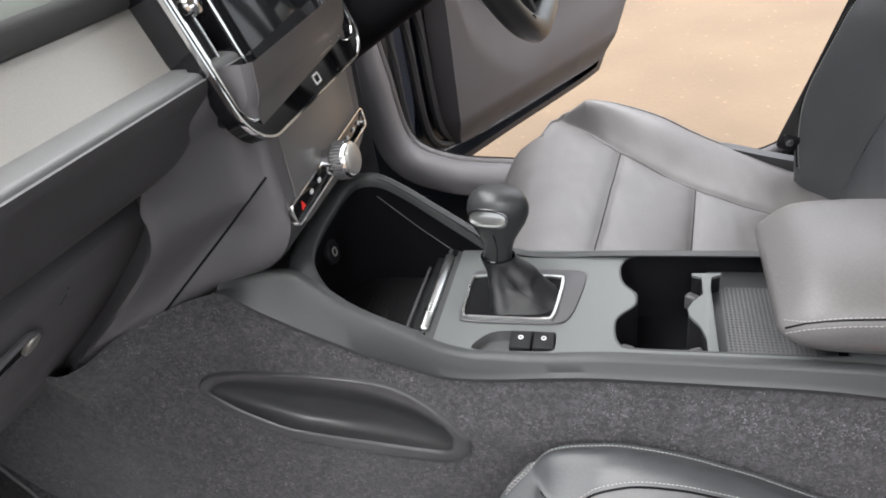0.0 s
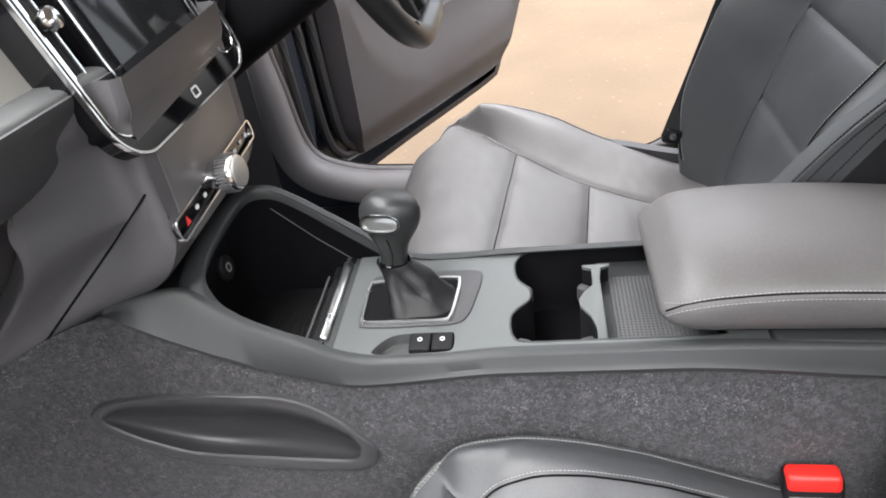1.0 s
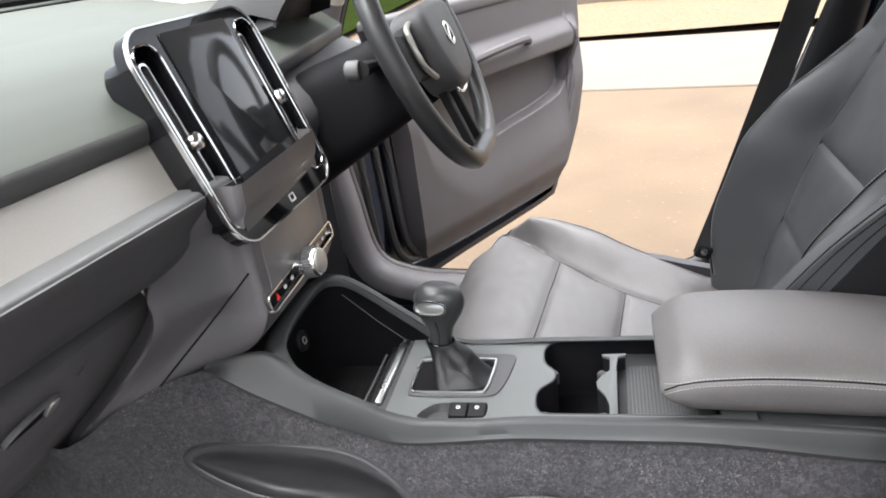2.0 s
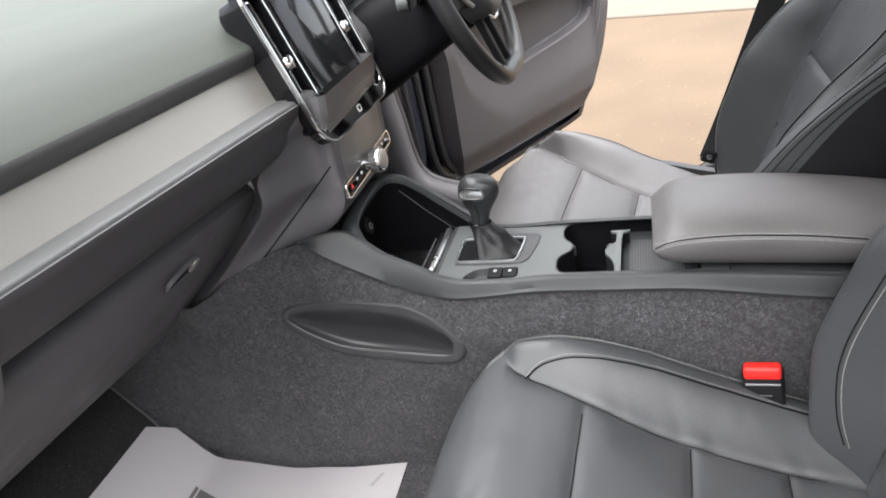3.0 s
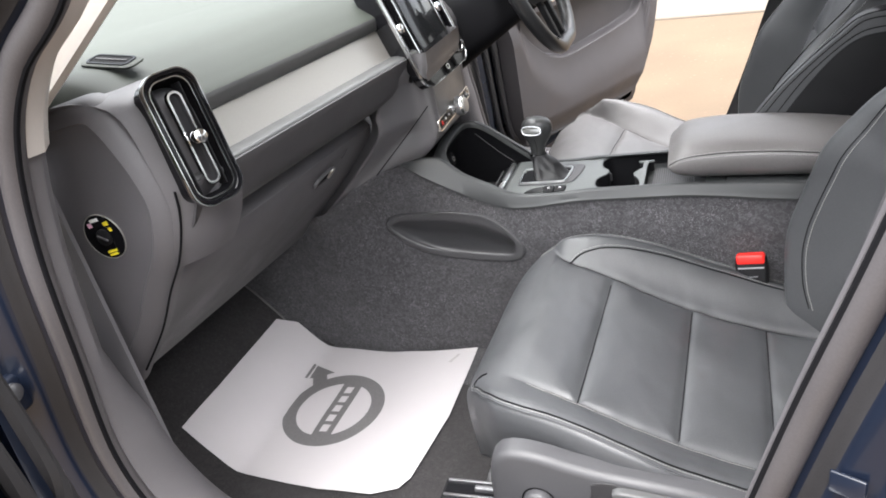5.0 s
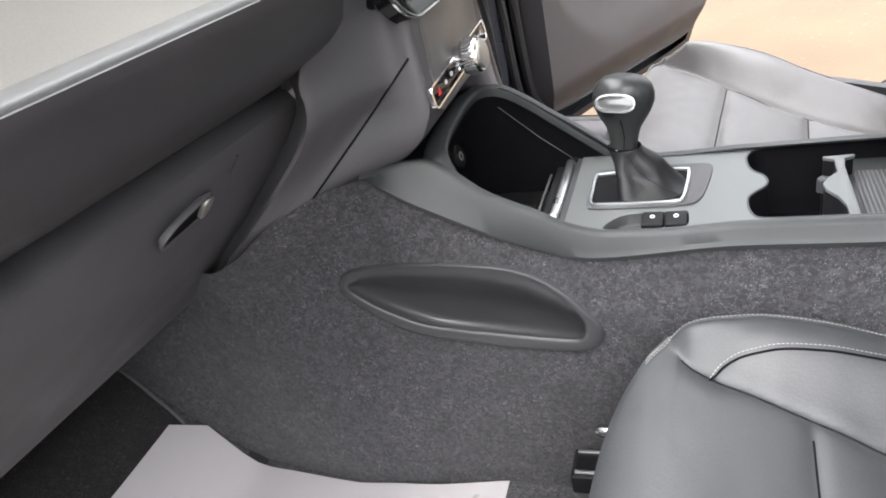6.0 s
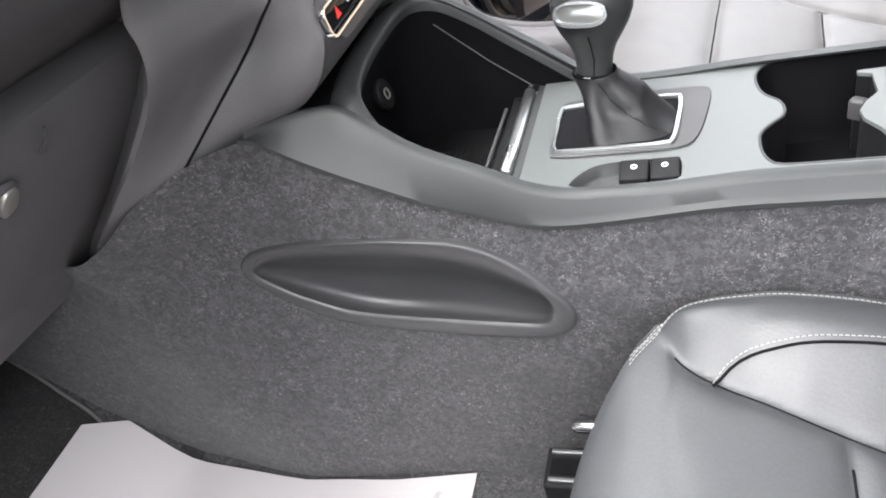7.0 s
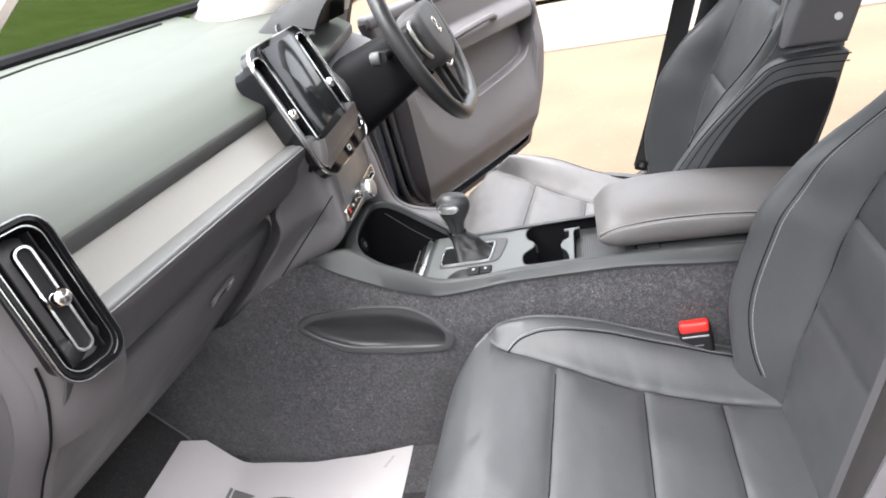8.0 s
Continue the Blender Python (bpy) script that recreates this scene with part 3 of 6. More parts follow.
# dark closing panel under the dashboard
rows = [[Vector((x, MID + 0.66 * v, z)) for v in np.linspace(-1, 1, 12)] for x, z in ((-0.50, 0.672), (-0.56, 0.690), (-0.72, 0.715), (-0.945, 0.74))]
part("under_panel", solid(rows, 0.006), DEEP, car, "black panel under the dashboard")


# ---------------------------------------------------------------- dashboard
dash = thing("dashboard", (-0.35, MID, 0.65), "dark grey soft dashboard with a silver trim strip", "dashboard", kind="structure")


def dash_x(y):
    """The dashboard's face draws back towards the doors."""
    return 0.108 * (min(y, 0.0) + 0.09) if y < 0.12 else 0.01 - 0.10 * (y - 0.12)


def run(profile, y0, y1, n):
    return [[Vector((x + dash_x(y) * w, y, z)) for x, z, w in profile] for y in np.linspace(y0, y1, n)]


def rise(rows):
    """The edges of the fascia climb a little towards the doors."""
    return [[p + Vector((0.007 * (min(p.y, 0.0) + 0.09), 0, -0.018 * (min(p.y, 0.0) + 0.09))) for p in row] for row in rows]


TOP = [(-0.48, 1.143, 0.7), (-0.36, 1.138, 0.9), (-0.27, 1.129, 1), (-0.225, 1.112, 1), (-0.195, 1.094, 1), (-0.180, 1.083, 1), (-0.1715, 1.0775, 1), (-0.1675, 1.0735, 1)]
LIPFACE = [(-0.1675, 1.0735, 1), (-0.1662, 1.0705, 1), (-0.1672, 1.060, 1), (-0.1690, 1.0535, 1), (-0.175, 1.0505, 1), (-0.215, 1.050, 1)]


def glass_foot(y):
    """Where the windscreen meets the scuttle."""
    return -0.965 + 0.9 * (y - MID) ** 2


rows, lips = [], []
for r, face in zip(rise(run(TOP, -0.652, 0.60, 60)), rise(run(LIPFACE, -0.652, 0.60, 60))):
    over = max(0.0, (-0.612 - r[0].y) / 0.040)
    r = [p - Vector((0.02 * over ** 2, 0, 0.022 * over ** 2)) for p in r]
    far = glass_foot(r[0].y)
    ahead = [Vector((far + (-0.56 - far) * t, r[0].y, 1.180 - 0.028 * t)) for t in (0, 0.33, 0.66, 1)]
    rows.append(ahead + curve(r, 44))
    lips.append(curve([p - Vector((0.02 * over ** 2, 0, 0.022 * over ** 2)) for p in face], 18))
part("top_pad", solid(rows, 0.004), PAD, dash, "greenish grey soft dashboard top")
part("pad_lip", solid(lips, 0.003), SOFT, dash, "dark grey rear lip of the dashboard top")
STRIPF = [(-0.180, 1.0535, 1), (-0.171, 1.050, 1), (-0.164, 1.030, 1), (-0.1565, 1.008, 1), (-0.153, 1.000, 1)]
part("trim_strip", solid(rise(run(STRIPF, -0.60, -0.040, 34)), 0.003), SATIN, dash, "brushed silver trim strip")
# a flat shelf under the strip, a crisp edge, then a face that falls back above the glovebox, its shade painted as a
# darker grey
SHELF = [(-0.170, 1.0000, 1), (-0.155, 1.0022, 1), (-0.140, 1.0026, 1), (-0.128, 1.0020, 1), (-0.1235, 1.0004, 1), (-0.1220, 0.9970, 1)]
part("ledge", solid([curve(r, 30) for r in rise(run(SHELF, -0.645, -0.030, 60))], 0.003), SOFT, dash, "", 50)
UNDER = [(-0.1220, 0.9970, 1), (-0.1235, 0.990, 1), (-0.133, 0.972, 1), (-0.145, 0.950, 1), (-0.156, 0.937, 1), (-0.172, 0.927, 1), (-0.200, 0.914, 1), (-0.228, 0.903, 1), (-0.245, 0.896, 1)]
part("under_face", solid([curve(r, 40) for r in rise(run(UNDER, -0.645, -0.030, 80))], 0.003), UNDERSHADE, dash, "face under the ledge with shade in its colour", 50)

# glovebox lid, set back under the ledge, with rounded upper corners
GLOVE = [(-0.250, 0.902, 1), (-0.228, 0.892, 1), (-0.224, 0.874, 1), (-0.252, 0.830, 1), (-0.296, 0.784, 1), (-0.350, 0.734, 1), (-0.398, 0.692, 1), (-0.425, 0.667, 1), (-0.445, 0.655, 1), (-0.470, 0.652, 1), (-0.53, 0.670, 1)]
part("glovebox_lid", solid([curve(r, 40) for r in run(GLOVE, -0.630, -0.100, 60)], 0.004), LIDGREY, dash, "dark grey glovebox lid")
# latch: a scooped recess with a pull
LM = basis((-0.2545, -0.262, 0.8485), (0, -1, 0), (-0.68, 0, -0.73))
lid = dash.children[-1]
CUP = [(p.x, p.y) for p in curve([(-0.030, -0.013, 0), (-0.012, -0.016, 0), (0.022, -0.012, 0), (0.036, 0.000, 0), (0.030, 0.011, 0), (0.0, 0.014, 0), (-0.026, 0.013, 0), (-0.034, 0.0, 0)], 40, True)]
part("latch_cup", collar(CUP, inset(CUP, 0.0035), 0.0035, LM, 0.003), LIDGREY, lid)
part("latch_hole", slab(inset(CUP, 0.003), 0.0018, LM, 0), DEEP, lid, "black recess of the latch")
part("latch_pull", slab([(p.x, p.y) for p in curve([(-0.029, -0.010, 0), (-0.019, -0.012, 0), (-0.015, -0.002, 0), (-0.019, 0.010, 0), (-0.029, 0.009, 0), (-0.031, 0.0, 0)], 24, True)], 0.004, LM @ pose(0, 0, 0.0015), 0.0015), SATIN, lid, "small pale latch pull")
# arc-shaped highlight beside the latch, modelled as a thin raised line
part("latch_edge", tube(curve([LM @ Vector((-0.055, -0.040, 0.0012)), LM @ Vector((-0.0575, -0.030, 0.0014)), LM @ Vector((-0.054, -0.018, 0.0012))], 12), 0.0011, 6), SOFT, lid)

# end cap towards the door, with its edge and gap
CAP = [(-0.27, 1.117), (-0.235, 1.06), (-0.219, 0.996), (-0.228, 0.95), (-0.25, 0.905), (-0.282, 0.863), (-0.325, 0.80), (-0.387, 0.73), (-0.43, 0.69), (-0.50, 0.70), (-0.52, 0.90), (-0.48, 1.05), (-0.40, 1.10), (-0.33, 1.118)]
cap_line = [(p.x, p.y) for p in curve([(a, b, 0) for a, b in CAP], 80, True)]
if sum(a[0] * b[1] - b[0] * a[1] for a, b in zip(cap_line, cap_line[1:] + cap_line[:1])) < 0:
    cap_line.reverse()
rows = []
for d, y in ((0.0, -0.632), (0.0, -0.650), (0.004, -0.658), (0.014, -0.667), (0.024, -0.672), (0.026, -0.6705)):
    rows.append([Vector((a, y, b)) for a, b in inset(cap_line, d)])
bm = loft(rows, True)
bm.faces.new([bm.verts.new(v) for v in rows[-1]])
bmesh.ops.remove_doubles(bm, verts=bm.verts, dist=1e-5)
part("end_cap", bm, CAPGREY, dash, "dark grey end panel of the dashboard")
cap = dash.children[-1]
gap = [(-0.211, 1.000), (-0.215, 0.975), (-0.226, 0.945), (-0.247, 0.905), (-0.279, 0.863), (-0.322, 0.80), (-0.384, 0.73)]
part("panel_gap", tube(curve([Vector((a, -0.6555, b)) for a, b in gap], 40), 0.0015, 8), DEEP, cap)
SM = basis((-0.330, -0.6705, 0.953), (1, 0, 0.0), (0.0, 0, 1))
disc = [(0.031 * math.cos(a), 0.031 * math.sin(a)) for a in np.linspace(0, 6.283, 41)[:-1]]
part("sticker_edge", collar(disc, inset(disc, 0.0012), 0.0012, SM), SATIN, cap, "thin pale sticker edge")
part("sticker", slab(inset(disc, 0.0012), 0.001, SM, 0.0004), GLOSS, cap, "round black airbag switch with coloured marks")
part("switch", lathe([(0.011, 0), (0.011, 0.003), (0.009, 0.004), (0.0, 0.004)], SM @ pose(0.001, 0, 0.001)), BLACK, cap)
part("slot", block(0.016, 0.003, 0.002, SM @ pose(0.001, 0, 0.0055, 0, 0, -25), 0.0008), METAL, cap)
for i, (px, py, w, h, mt) in enumerate(((-0.005, 0.023, 0.014, 0.004, WHITE), (0.009, 0.018, 0.008, 0.005, YELLOW), (-0.013, 0.016, 0.006, 0.006, PINK), (0.003, -0.020, 0.016, 0.003, YELLOW), (0.003, -0.0245, 0.014, 0.003, YELLOW), (0.012, 0.010, 0.004, 0.005, YELLOW))):
    part("mark", block(w, h, 0.0008, SM @ pose(px * 1.2, py, 0.0013, 0, 0, 12), 0), mt, cap)

# shoulder of the dashboard round the outer vent
SHO = [(-0.30, 1.112), (-0.235, 1.118), (-0.195, 1.112), (-0.172, 1.10), (-0.160, 1.075), (-0.152, 1.03), (-0.147, 0.995), (-0.150, 0.965), (-0.165, 0.93), (-0.19, 0.895)]
rows = [[Vector((a - 0.037 + 0.108 * (y + 0.62) - (0.035 * ((-0.60 - y) / 0.06) ** 2 if y < -0.60 else 0), y, b)) for a, b in SHO] for y in np.linspace(-0.660, -0.572, 12)]
part("shoulder", solid([curve(r, 30) for r in rows], 0.004), CAPGREY, dash)


def air_vent(m, w, h, label):
    """An upright outlet: gloss frame with a chrome edge, a dark throat, a chrome-edged blade with a knob."""
    shell = part("air_vent", collar(rounded(w, h, w * 0.33), rounded(w - 0.009, h - 0.009, w * 0.28), 0.010, m, 0.03), GLOSS, dash, label)
    part("bright_edge", collar(rounded(w + 0.004, h + 0.004, w * 0.35), rounded(w + 0.0005, h + 0.0005, w * 0.33), 0.0080, m), DARKCHROME, shell, "thin dark chrome edge")
    part("throat", well(rounded(w - 0.009, h - 0.009, w * 0.28), 0.006, -0.040, m, 0.85), DEEP, shell)
    for k in (-1, 1):
        part("fin", block(0.002, h - 0.03, 0.02, m @ pose(k * w * 0.27, 0, -0.012), 0.0008), BLACK, shell)
    part("inner_edge", collar(rounded(w - 0.013, h - 0.013, w * 0.26), rounded(w - 0.0165, h - 0.0165, w * 0.25), 0.003, m @ pose(0, 0, 0.001)), DARKCHROME, shell, "thin dark chrome inner edge")
    bl, bw = h * 0.72, w * 0.30
    part("blade_edge", collar(rounded(bw, bl, bw * 0.45), rounded(bw - 0.007, bl - 0.007, bw * 0.3), 0.006, m @ pose(0, 0, 0.000)), CHROME, shell, "chrome blade edge")
    part("blade", slab(rounded(bw - 0.007, bl - 0.007, bw * 0.3), 0.003, m @ pose(0, 0, -0.002), 0.001), BLACK, shell)
    part("knob", lathe([(0.0055, 0.0), (0.0055, 0.008), (0.0085, 0.010), (0.0095, 0.015), (0.0080, 0.019), (0.005, 0.021), (0.0, 0.0215)], m @ pose(0, 0.0, 0.003)), CHROME, shell, "round chrome knob")
    return shell


VM = basis((-0.184, -0.626, 1.054), (0.33, 0.95, 0), (-0.22, 0.0, 0.97))
air_vent(VM, 0.068, 0.158, "upright outer air vent with gloss black frame and chrome blade")
# demister slot on top
DM = basis((-0.319, -0.559, 1.1412), (0.99, -0.08, -0.14), (0.08, 0.98, 0.16))
part("demister", collar(rounded(0.086, 0.034, 0.012), rounded(0.060, 0.016, 0.006), 0.003, DM), PAD, dash)
dem = dash.children[-1]
part("slot_edge", collar(rounded(0.068, 0.027, 0.008), rounded(0.060, 0.020, 0.005), 0.0045, DM), GLOSS, dem, "gloss black slot edge")
part("slot", slab(rounded(0.060, 0.020, 0.005), 0.0034, DM, 0), DEEP, dem)
part("fin", block(0.050, 0.0022, 0.002, DM @ pose(0, 0, 0.0040), 0.0006), TRIM, dem)
# windscreen demister grille along the base of the glass
slit = []
for x, y in ((-0.86, -0.30), (-0.85, 0.0), (-0.822, 0.25), (-0.768, 0.36), (-0.724, 0.45), (-0.655, 0.555)):
    t = (x - glass_foot(y)) / (-0.56 - glass_foot(y))
    slit.append(Vector((x, y, 1.1815 - 0.028 * t)))
part("demister", tube(curve(slit, 60), 0.005, 6, flat=0.5), DEEP, dash, "long dark demister slit")

# ---------------------------------------------------------------- centre stack and display
stack = thing("centre_stack", (-0.2, 0.02, 0.70), "dark grey centre stack with a portrait display and air vents", "centre stack", kind="structure")


def flank(z):
    """Rear face x, left edge y and right edge y of the stack at a height."""
    x = ramp(z, (0.66, 0.74, 0.80, 0.825, 0.845, 0.90, 0.95, 1.0), (-0.22, -0.20, -0.175, -0.145, -0.117, -0.112, -0.113, -0.12))
    l = ramp(z, (0.66, 0.74, 0.80, 0.85, 0.90, 0.95, 1.0), (-0.085, -0.088, -0.088, -0.086, -0.090, -0.098, -0.105))
    return x, l, 0.06 - l


rows = []
for z in np.linspace(0.682, 1.0, 70):
    x, l, r = flank(z)
    back = ramp(z, (0.66, 0.711, 0.775, 0.826, 0.858, 0.884, 0.897, 0.905, 0.93, 0.952, 0.975, 1.0), (-0.42, -0.361, -0.284, -0.231, -0.200, -0.183, -0.181, -0.182, -0.172, -0.158, -0.146, -0.144))
    sx = max(min(-0.140 - 1.03 * (0.872 - z), -0.1285), back + 0.03)
    sy = min(-0.082, max(-0.128, -0.072 - 0.60 * (0.872 - z)))
    xf = max(ramp(z, (0.76, 0.788, 0.808, 0.832, 0.855, 0.875), (-0.225, -0.176, -0.133, -0.107, -0.0985, -0.0985)), sx + 0.022)
    tuck = ramp(z, (0.682, 0.70, 0.735, 0.77), (0.040, 0.026, 0.008, 0.0))
    left = [(back - 0.030, -0.118), (back - 0.012, -0.140 + tuck), (back - 0.004, -0.150 + tuck), (back + 0.003, -0.151 + tuck), (back * 0.55 + sx * 0.45, -0.076 + (sy + 0.076) * 0.5 - 0.040 + tuck), (sx, sy - 0.004 + tuck * 0.5), (xf - 0.008, -0.084), (xf - 0.001, -0.077), (xf, -0.066)]
    right = [(a, 0.040 - b) for a, b in left[::-1]]
    rows.append([Vector((p.x, p.y, z)) for p in curve([(a, b, 0) for a, b in left + right], 110)])
part("stack_body", loft(rows), STACKGREY, stack)
# seam down the flank
flank_rows = rows
line = []
for row in flank_rows[21:51]:
    z = row[0].z
    x = min(-0.140 - 1.03 * (0.872 - z), -0.1005)
    p = min((q for q in row if q.y < 0.0), key=lambda q: abs(q.x - x))
    q = min((q for q in row if q.y < 0.0 and q is not p), key=lambda q: abs(q.x - x))
    t = (x - p.x) / (q.x - p.x) if abs(q.x - p.x) > 1e-5 else 0
    line.append(p.lerp(q, min(1, max(0, t))) + Vector((0, -0.0004, 0)))
part("seam", tube(curve(line[::3], 40), 0.0011, 6), DEEP, stack)

# display and twin vents in one rounded frame
DC = Vector((-0.130, 0.027, 1.044))
DISP = basis(DC, (0.018, 1, -0.014), (-0.325, 0, 0.945))
DW, DH = 0.254, 0.231
VENTS = [rounded(0.042, 0.198, 0.017, 6, k * 0.1005, 0.002) for k in (-1, 1)]
face = rounded(DW, DH, 0.036, 10)
bm = holed(face, VENTS, 0.0)
loft([[Vector((x, y, z)) for x, y in inset(face, d)] for z, d in ((0.0, 0.0), (-0.002, -0.0015), (-0.016, -0.0015))], True, bm=bm)
bmesh.ops.remove_doubles(bm, verts=bm.verts, dist=1e-6)
bmesh.ops.transform(bm, matrix=DISP, verts=bm.verts)
body = part("display_housing", bm, GLOSS, stack, "gloss black display surround")
part("chrome_edge", collar(rounded(DW + 0.005, DH + 0.005, 0.0385, 10), rounded(DW - 0.0005, DH - 0.0005, 0.036, 10), 0.0045, DISP @ pose(0, 0, -0.0025)), DARKCHROME, body, "polished dark chrome edge")
part("screen", slab(rounded(0.132, 0.196, 0.005, 4), 0.0016, DISP @ pose(0, 0.009, 0.0004), 0.0006), SCREEN, body, "dark glossy touch screen")
part("screen_foot", block(0.120, 0.0014, 0.0012, DISP @ pose(0, -0.0915, 0.0008), 0.0004), SATIN, body, "thin grey line under the screen")
part("home_key", collar(rounded(0.013, 0.010, 0.002, 3), rounded(0.009, 0.006, 0.001, 3), 0.0008, DISP @ pose(0.004, -0.105, 0.0004)), WHITE, body)
for k, hole in zip((-1, 1), VENTS):
    m = DISP @ pose(k * 0.1005, 0.002, -0.015)
    part("vent_throat", well(hole, 0.0, -0.045, DISP, 0.94), GLOSS, body, "deep black vent throat")
    part("vent_edge", tube([DISP @ Vector((x, y, 0.0003)) for x, y in hole], 0.0011, 6, True), DARKCHROME, body)
    part("vent_blade_edge", collar(rounded(0.0165, 0.170, 0.007), rounded(0.0108, 0.164, 0.0045), 0.006, m), CHROME, body, "chrome vent blade edge")
    part("vent_blade", slab(rounded(0.0108, 0.164, 0.0045), 0.002, m, 0.0006), BLACK, body)
    part("vent_fin", block(0.003, 0.176, 0.016, m @ pose(k * -0.014, 0, -0.006, 0, 18 * k, 0), 0.001), BLACK, body)
    part("vent_knob", lathe([(0.005, 0.0), (0.005, 0.005), (0.0085, 0.007), (0.0100, 0.012), (0.0085, 0.016), (0.005, 0.018), (0.0, 0.0185)], m @ pose(0, -0.002, 0.002)), CHROME, body, "round chrome knob")
# soft pod behind the display
rows = []
for d, g in ((0.0, -0.006), (-0.004, -0.002), (-0.010, -0.004), (-0.020, -0.010), (-0.032, -0.020), (-0.045, -0.034), (-0.058, -0.050)):
    rows.append([DISP @ Vector((x, y, d - 0.004)) for x, y in rounded(DW + 2 * g, DH + 2 * g, max(0.012, 0.036 + g), 10)])
part("pod", loft(rows, True), SOFT, stack, "soft dark grey pod behind the display", 80)
# added panel round the switch strip; its pale grey paints the sheen on the stack front
part("fascia", slab(rounded(0.166, 0.098, 0.012, 5), 0.0016, basis((-0.0988, 0.020, 0.889), (0, 1, 0), (0, 0, 1)), 0.0008), FASCIA_SHEEN, stack, "stack front under the display with its sheen painted pale grey")
# switch strip and volume knob
HM = basis((-0.099, 0.019, 0.864), (0, 1, 0.035), (-0.10, 0, 0.99))
strip = part("switch_strip", slab(rounded(0.194, 0.017, 0.005), 0.004, HM @ pose(0, 0, -0.001), 0.001), GLOSS, stack, "gloss black switch strip with chrome edge")
part("chrome_edge", collar(rounded(0.200, 0.023, 0.007), rounded(0.195, 0.018, 0.005), 0.005, HM), CHROME, strip)
for i, (px, mt) in enumerate(((-0.078, RED), (-0.056, WHITE), (-0.036, WHITE), (0.048, WHITE), (0.066, WHITE), (0.082, WHITE))):
    part("switch_mark", slab([(-0.004, -0.0035), (0.004, -0.0035), (0.0, 0.004)] if mt is RED else rounded(0.006, 0.004, 0.0015, 3), 0.0008, HM @ pose(px, 0, 0.0032), 0), mt, strip)
knob = part("volume_knob", lathe([(0.013, 0.0), (0.013, 0.008), (0.0165, 0.010), (0.0178, 0.014), (0.0178, 0.025), (0.0165, 0.028), (0.014, 0.029)], HM @ pose(-0.010, 0.005, 0.002)), CHROME, stack, "knurled chrome volume knob")
part("cap", lathe([(0.0145, -0.003), (0.0145, -0.0005), (0.013, 0.0005), (0.0, 0.0005)], HM @ pose(-0.010, 0.005, 0.0335)), SATIN, knob)
for j in range(36):
    a = j * 6.28318 / 36
    part("ridge", block(0.0016, 0.0012, 0.011, HM @ pose(-0.010, 0.005, 0.024) @ pose(0, 0, 0, 0, 0, math.degrees(a)) @ pose(0.0181, 0, -0.003), 0), METAL, knob)


# ---------------------------------------------------------------- centre console
console = thing("centre_console", (0.2, 0.0, 0.66), "dark grey plastic centre console with bin, gear lever and cup holders", "console", kind="structure")
TOPZ = 0.712


def ridge(x):
    return ramp(x, (-0.181, -0.15, -0.12, -0.096, -0.066, -0.013, 0.02, 0.05, 0.1, 0.172, 0.32, 0.484, 0.75), (0.8005, 0.8015, 0.800, 0.787, 0.763, 0.737, 0.720, 0.714, 0.714, 0.719, 0.720, 0.713, 0.69))


def rim_y(x):
    return ramp(x, (-0.181, -0.15, -0.12, -0.09, 0.0, 0.4, 0.75), (-0.102, -0.088, -0.081, -0.083, -0.086, -0.086, -0.088))


def far_ridge(x):
    return ramp(x, (-0.187, -0.15, -0.115, -0.085, -0.055, -0.028, 0.017, 0.038, 0.06, 0.1, 0.172, 0.32, 0.484, 0.75), (0.7945, 0.803, 0.811, 0.809, 0.793, 0.773, 0.741, 0.726, 0.717, 0.714, 0.717, 0.718, 0.713, 0.69))


for s in (-1, 1):
    rows = []
    for x in np.linspace(-0.181, 0.72, 90):
        z1, z0, y1, y0 = ridge(x) if s < 0 else far_ridge(x), low_edge(x), rim_y(x), side_y(x)
        if s > 0:
            grow = ramp(x, (-0.19, -0.1, 0.0, 0.08), (0.012, 0.014, 0.010, 0.0))
            y1, y0 = y1 - grow, y0 - grow - 0.004
        g = ease((x + 0.06) / 0.10)
        pts = [(y1 + 0.010, z1 - 0.001), (y1 + 0.004, z1 + 0.0005), (y1 + 0.0005, z1 - 0.0008), (y1 - 0.002, z1 - 0.0035), (y1 * 0.72 + y0 * 0.28 - 0.003, z1 * (0.68 - 0.26 * g) + z0 * (0.32 + 0.26 * g) - 0.001), (y0 - 0.0030, z0 + 0.004), (y0 - 0.0022, z0 - 0.0005), (y0 + 0.006, z0 - 0.003)]
        rows.append([Vector((x, -s * y if s > 0 else y, z)) for y, z in pts])
    part("side_rail", solid(rows, 0.002), CONSOLE, console, "dark grey console side with shade in its colour")

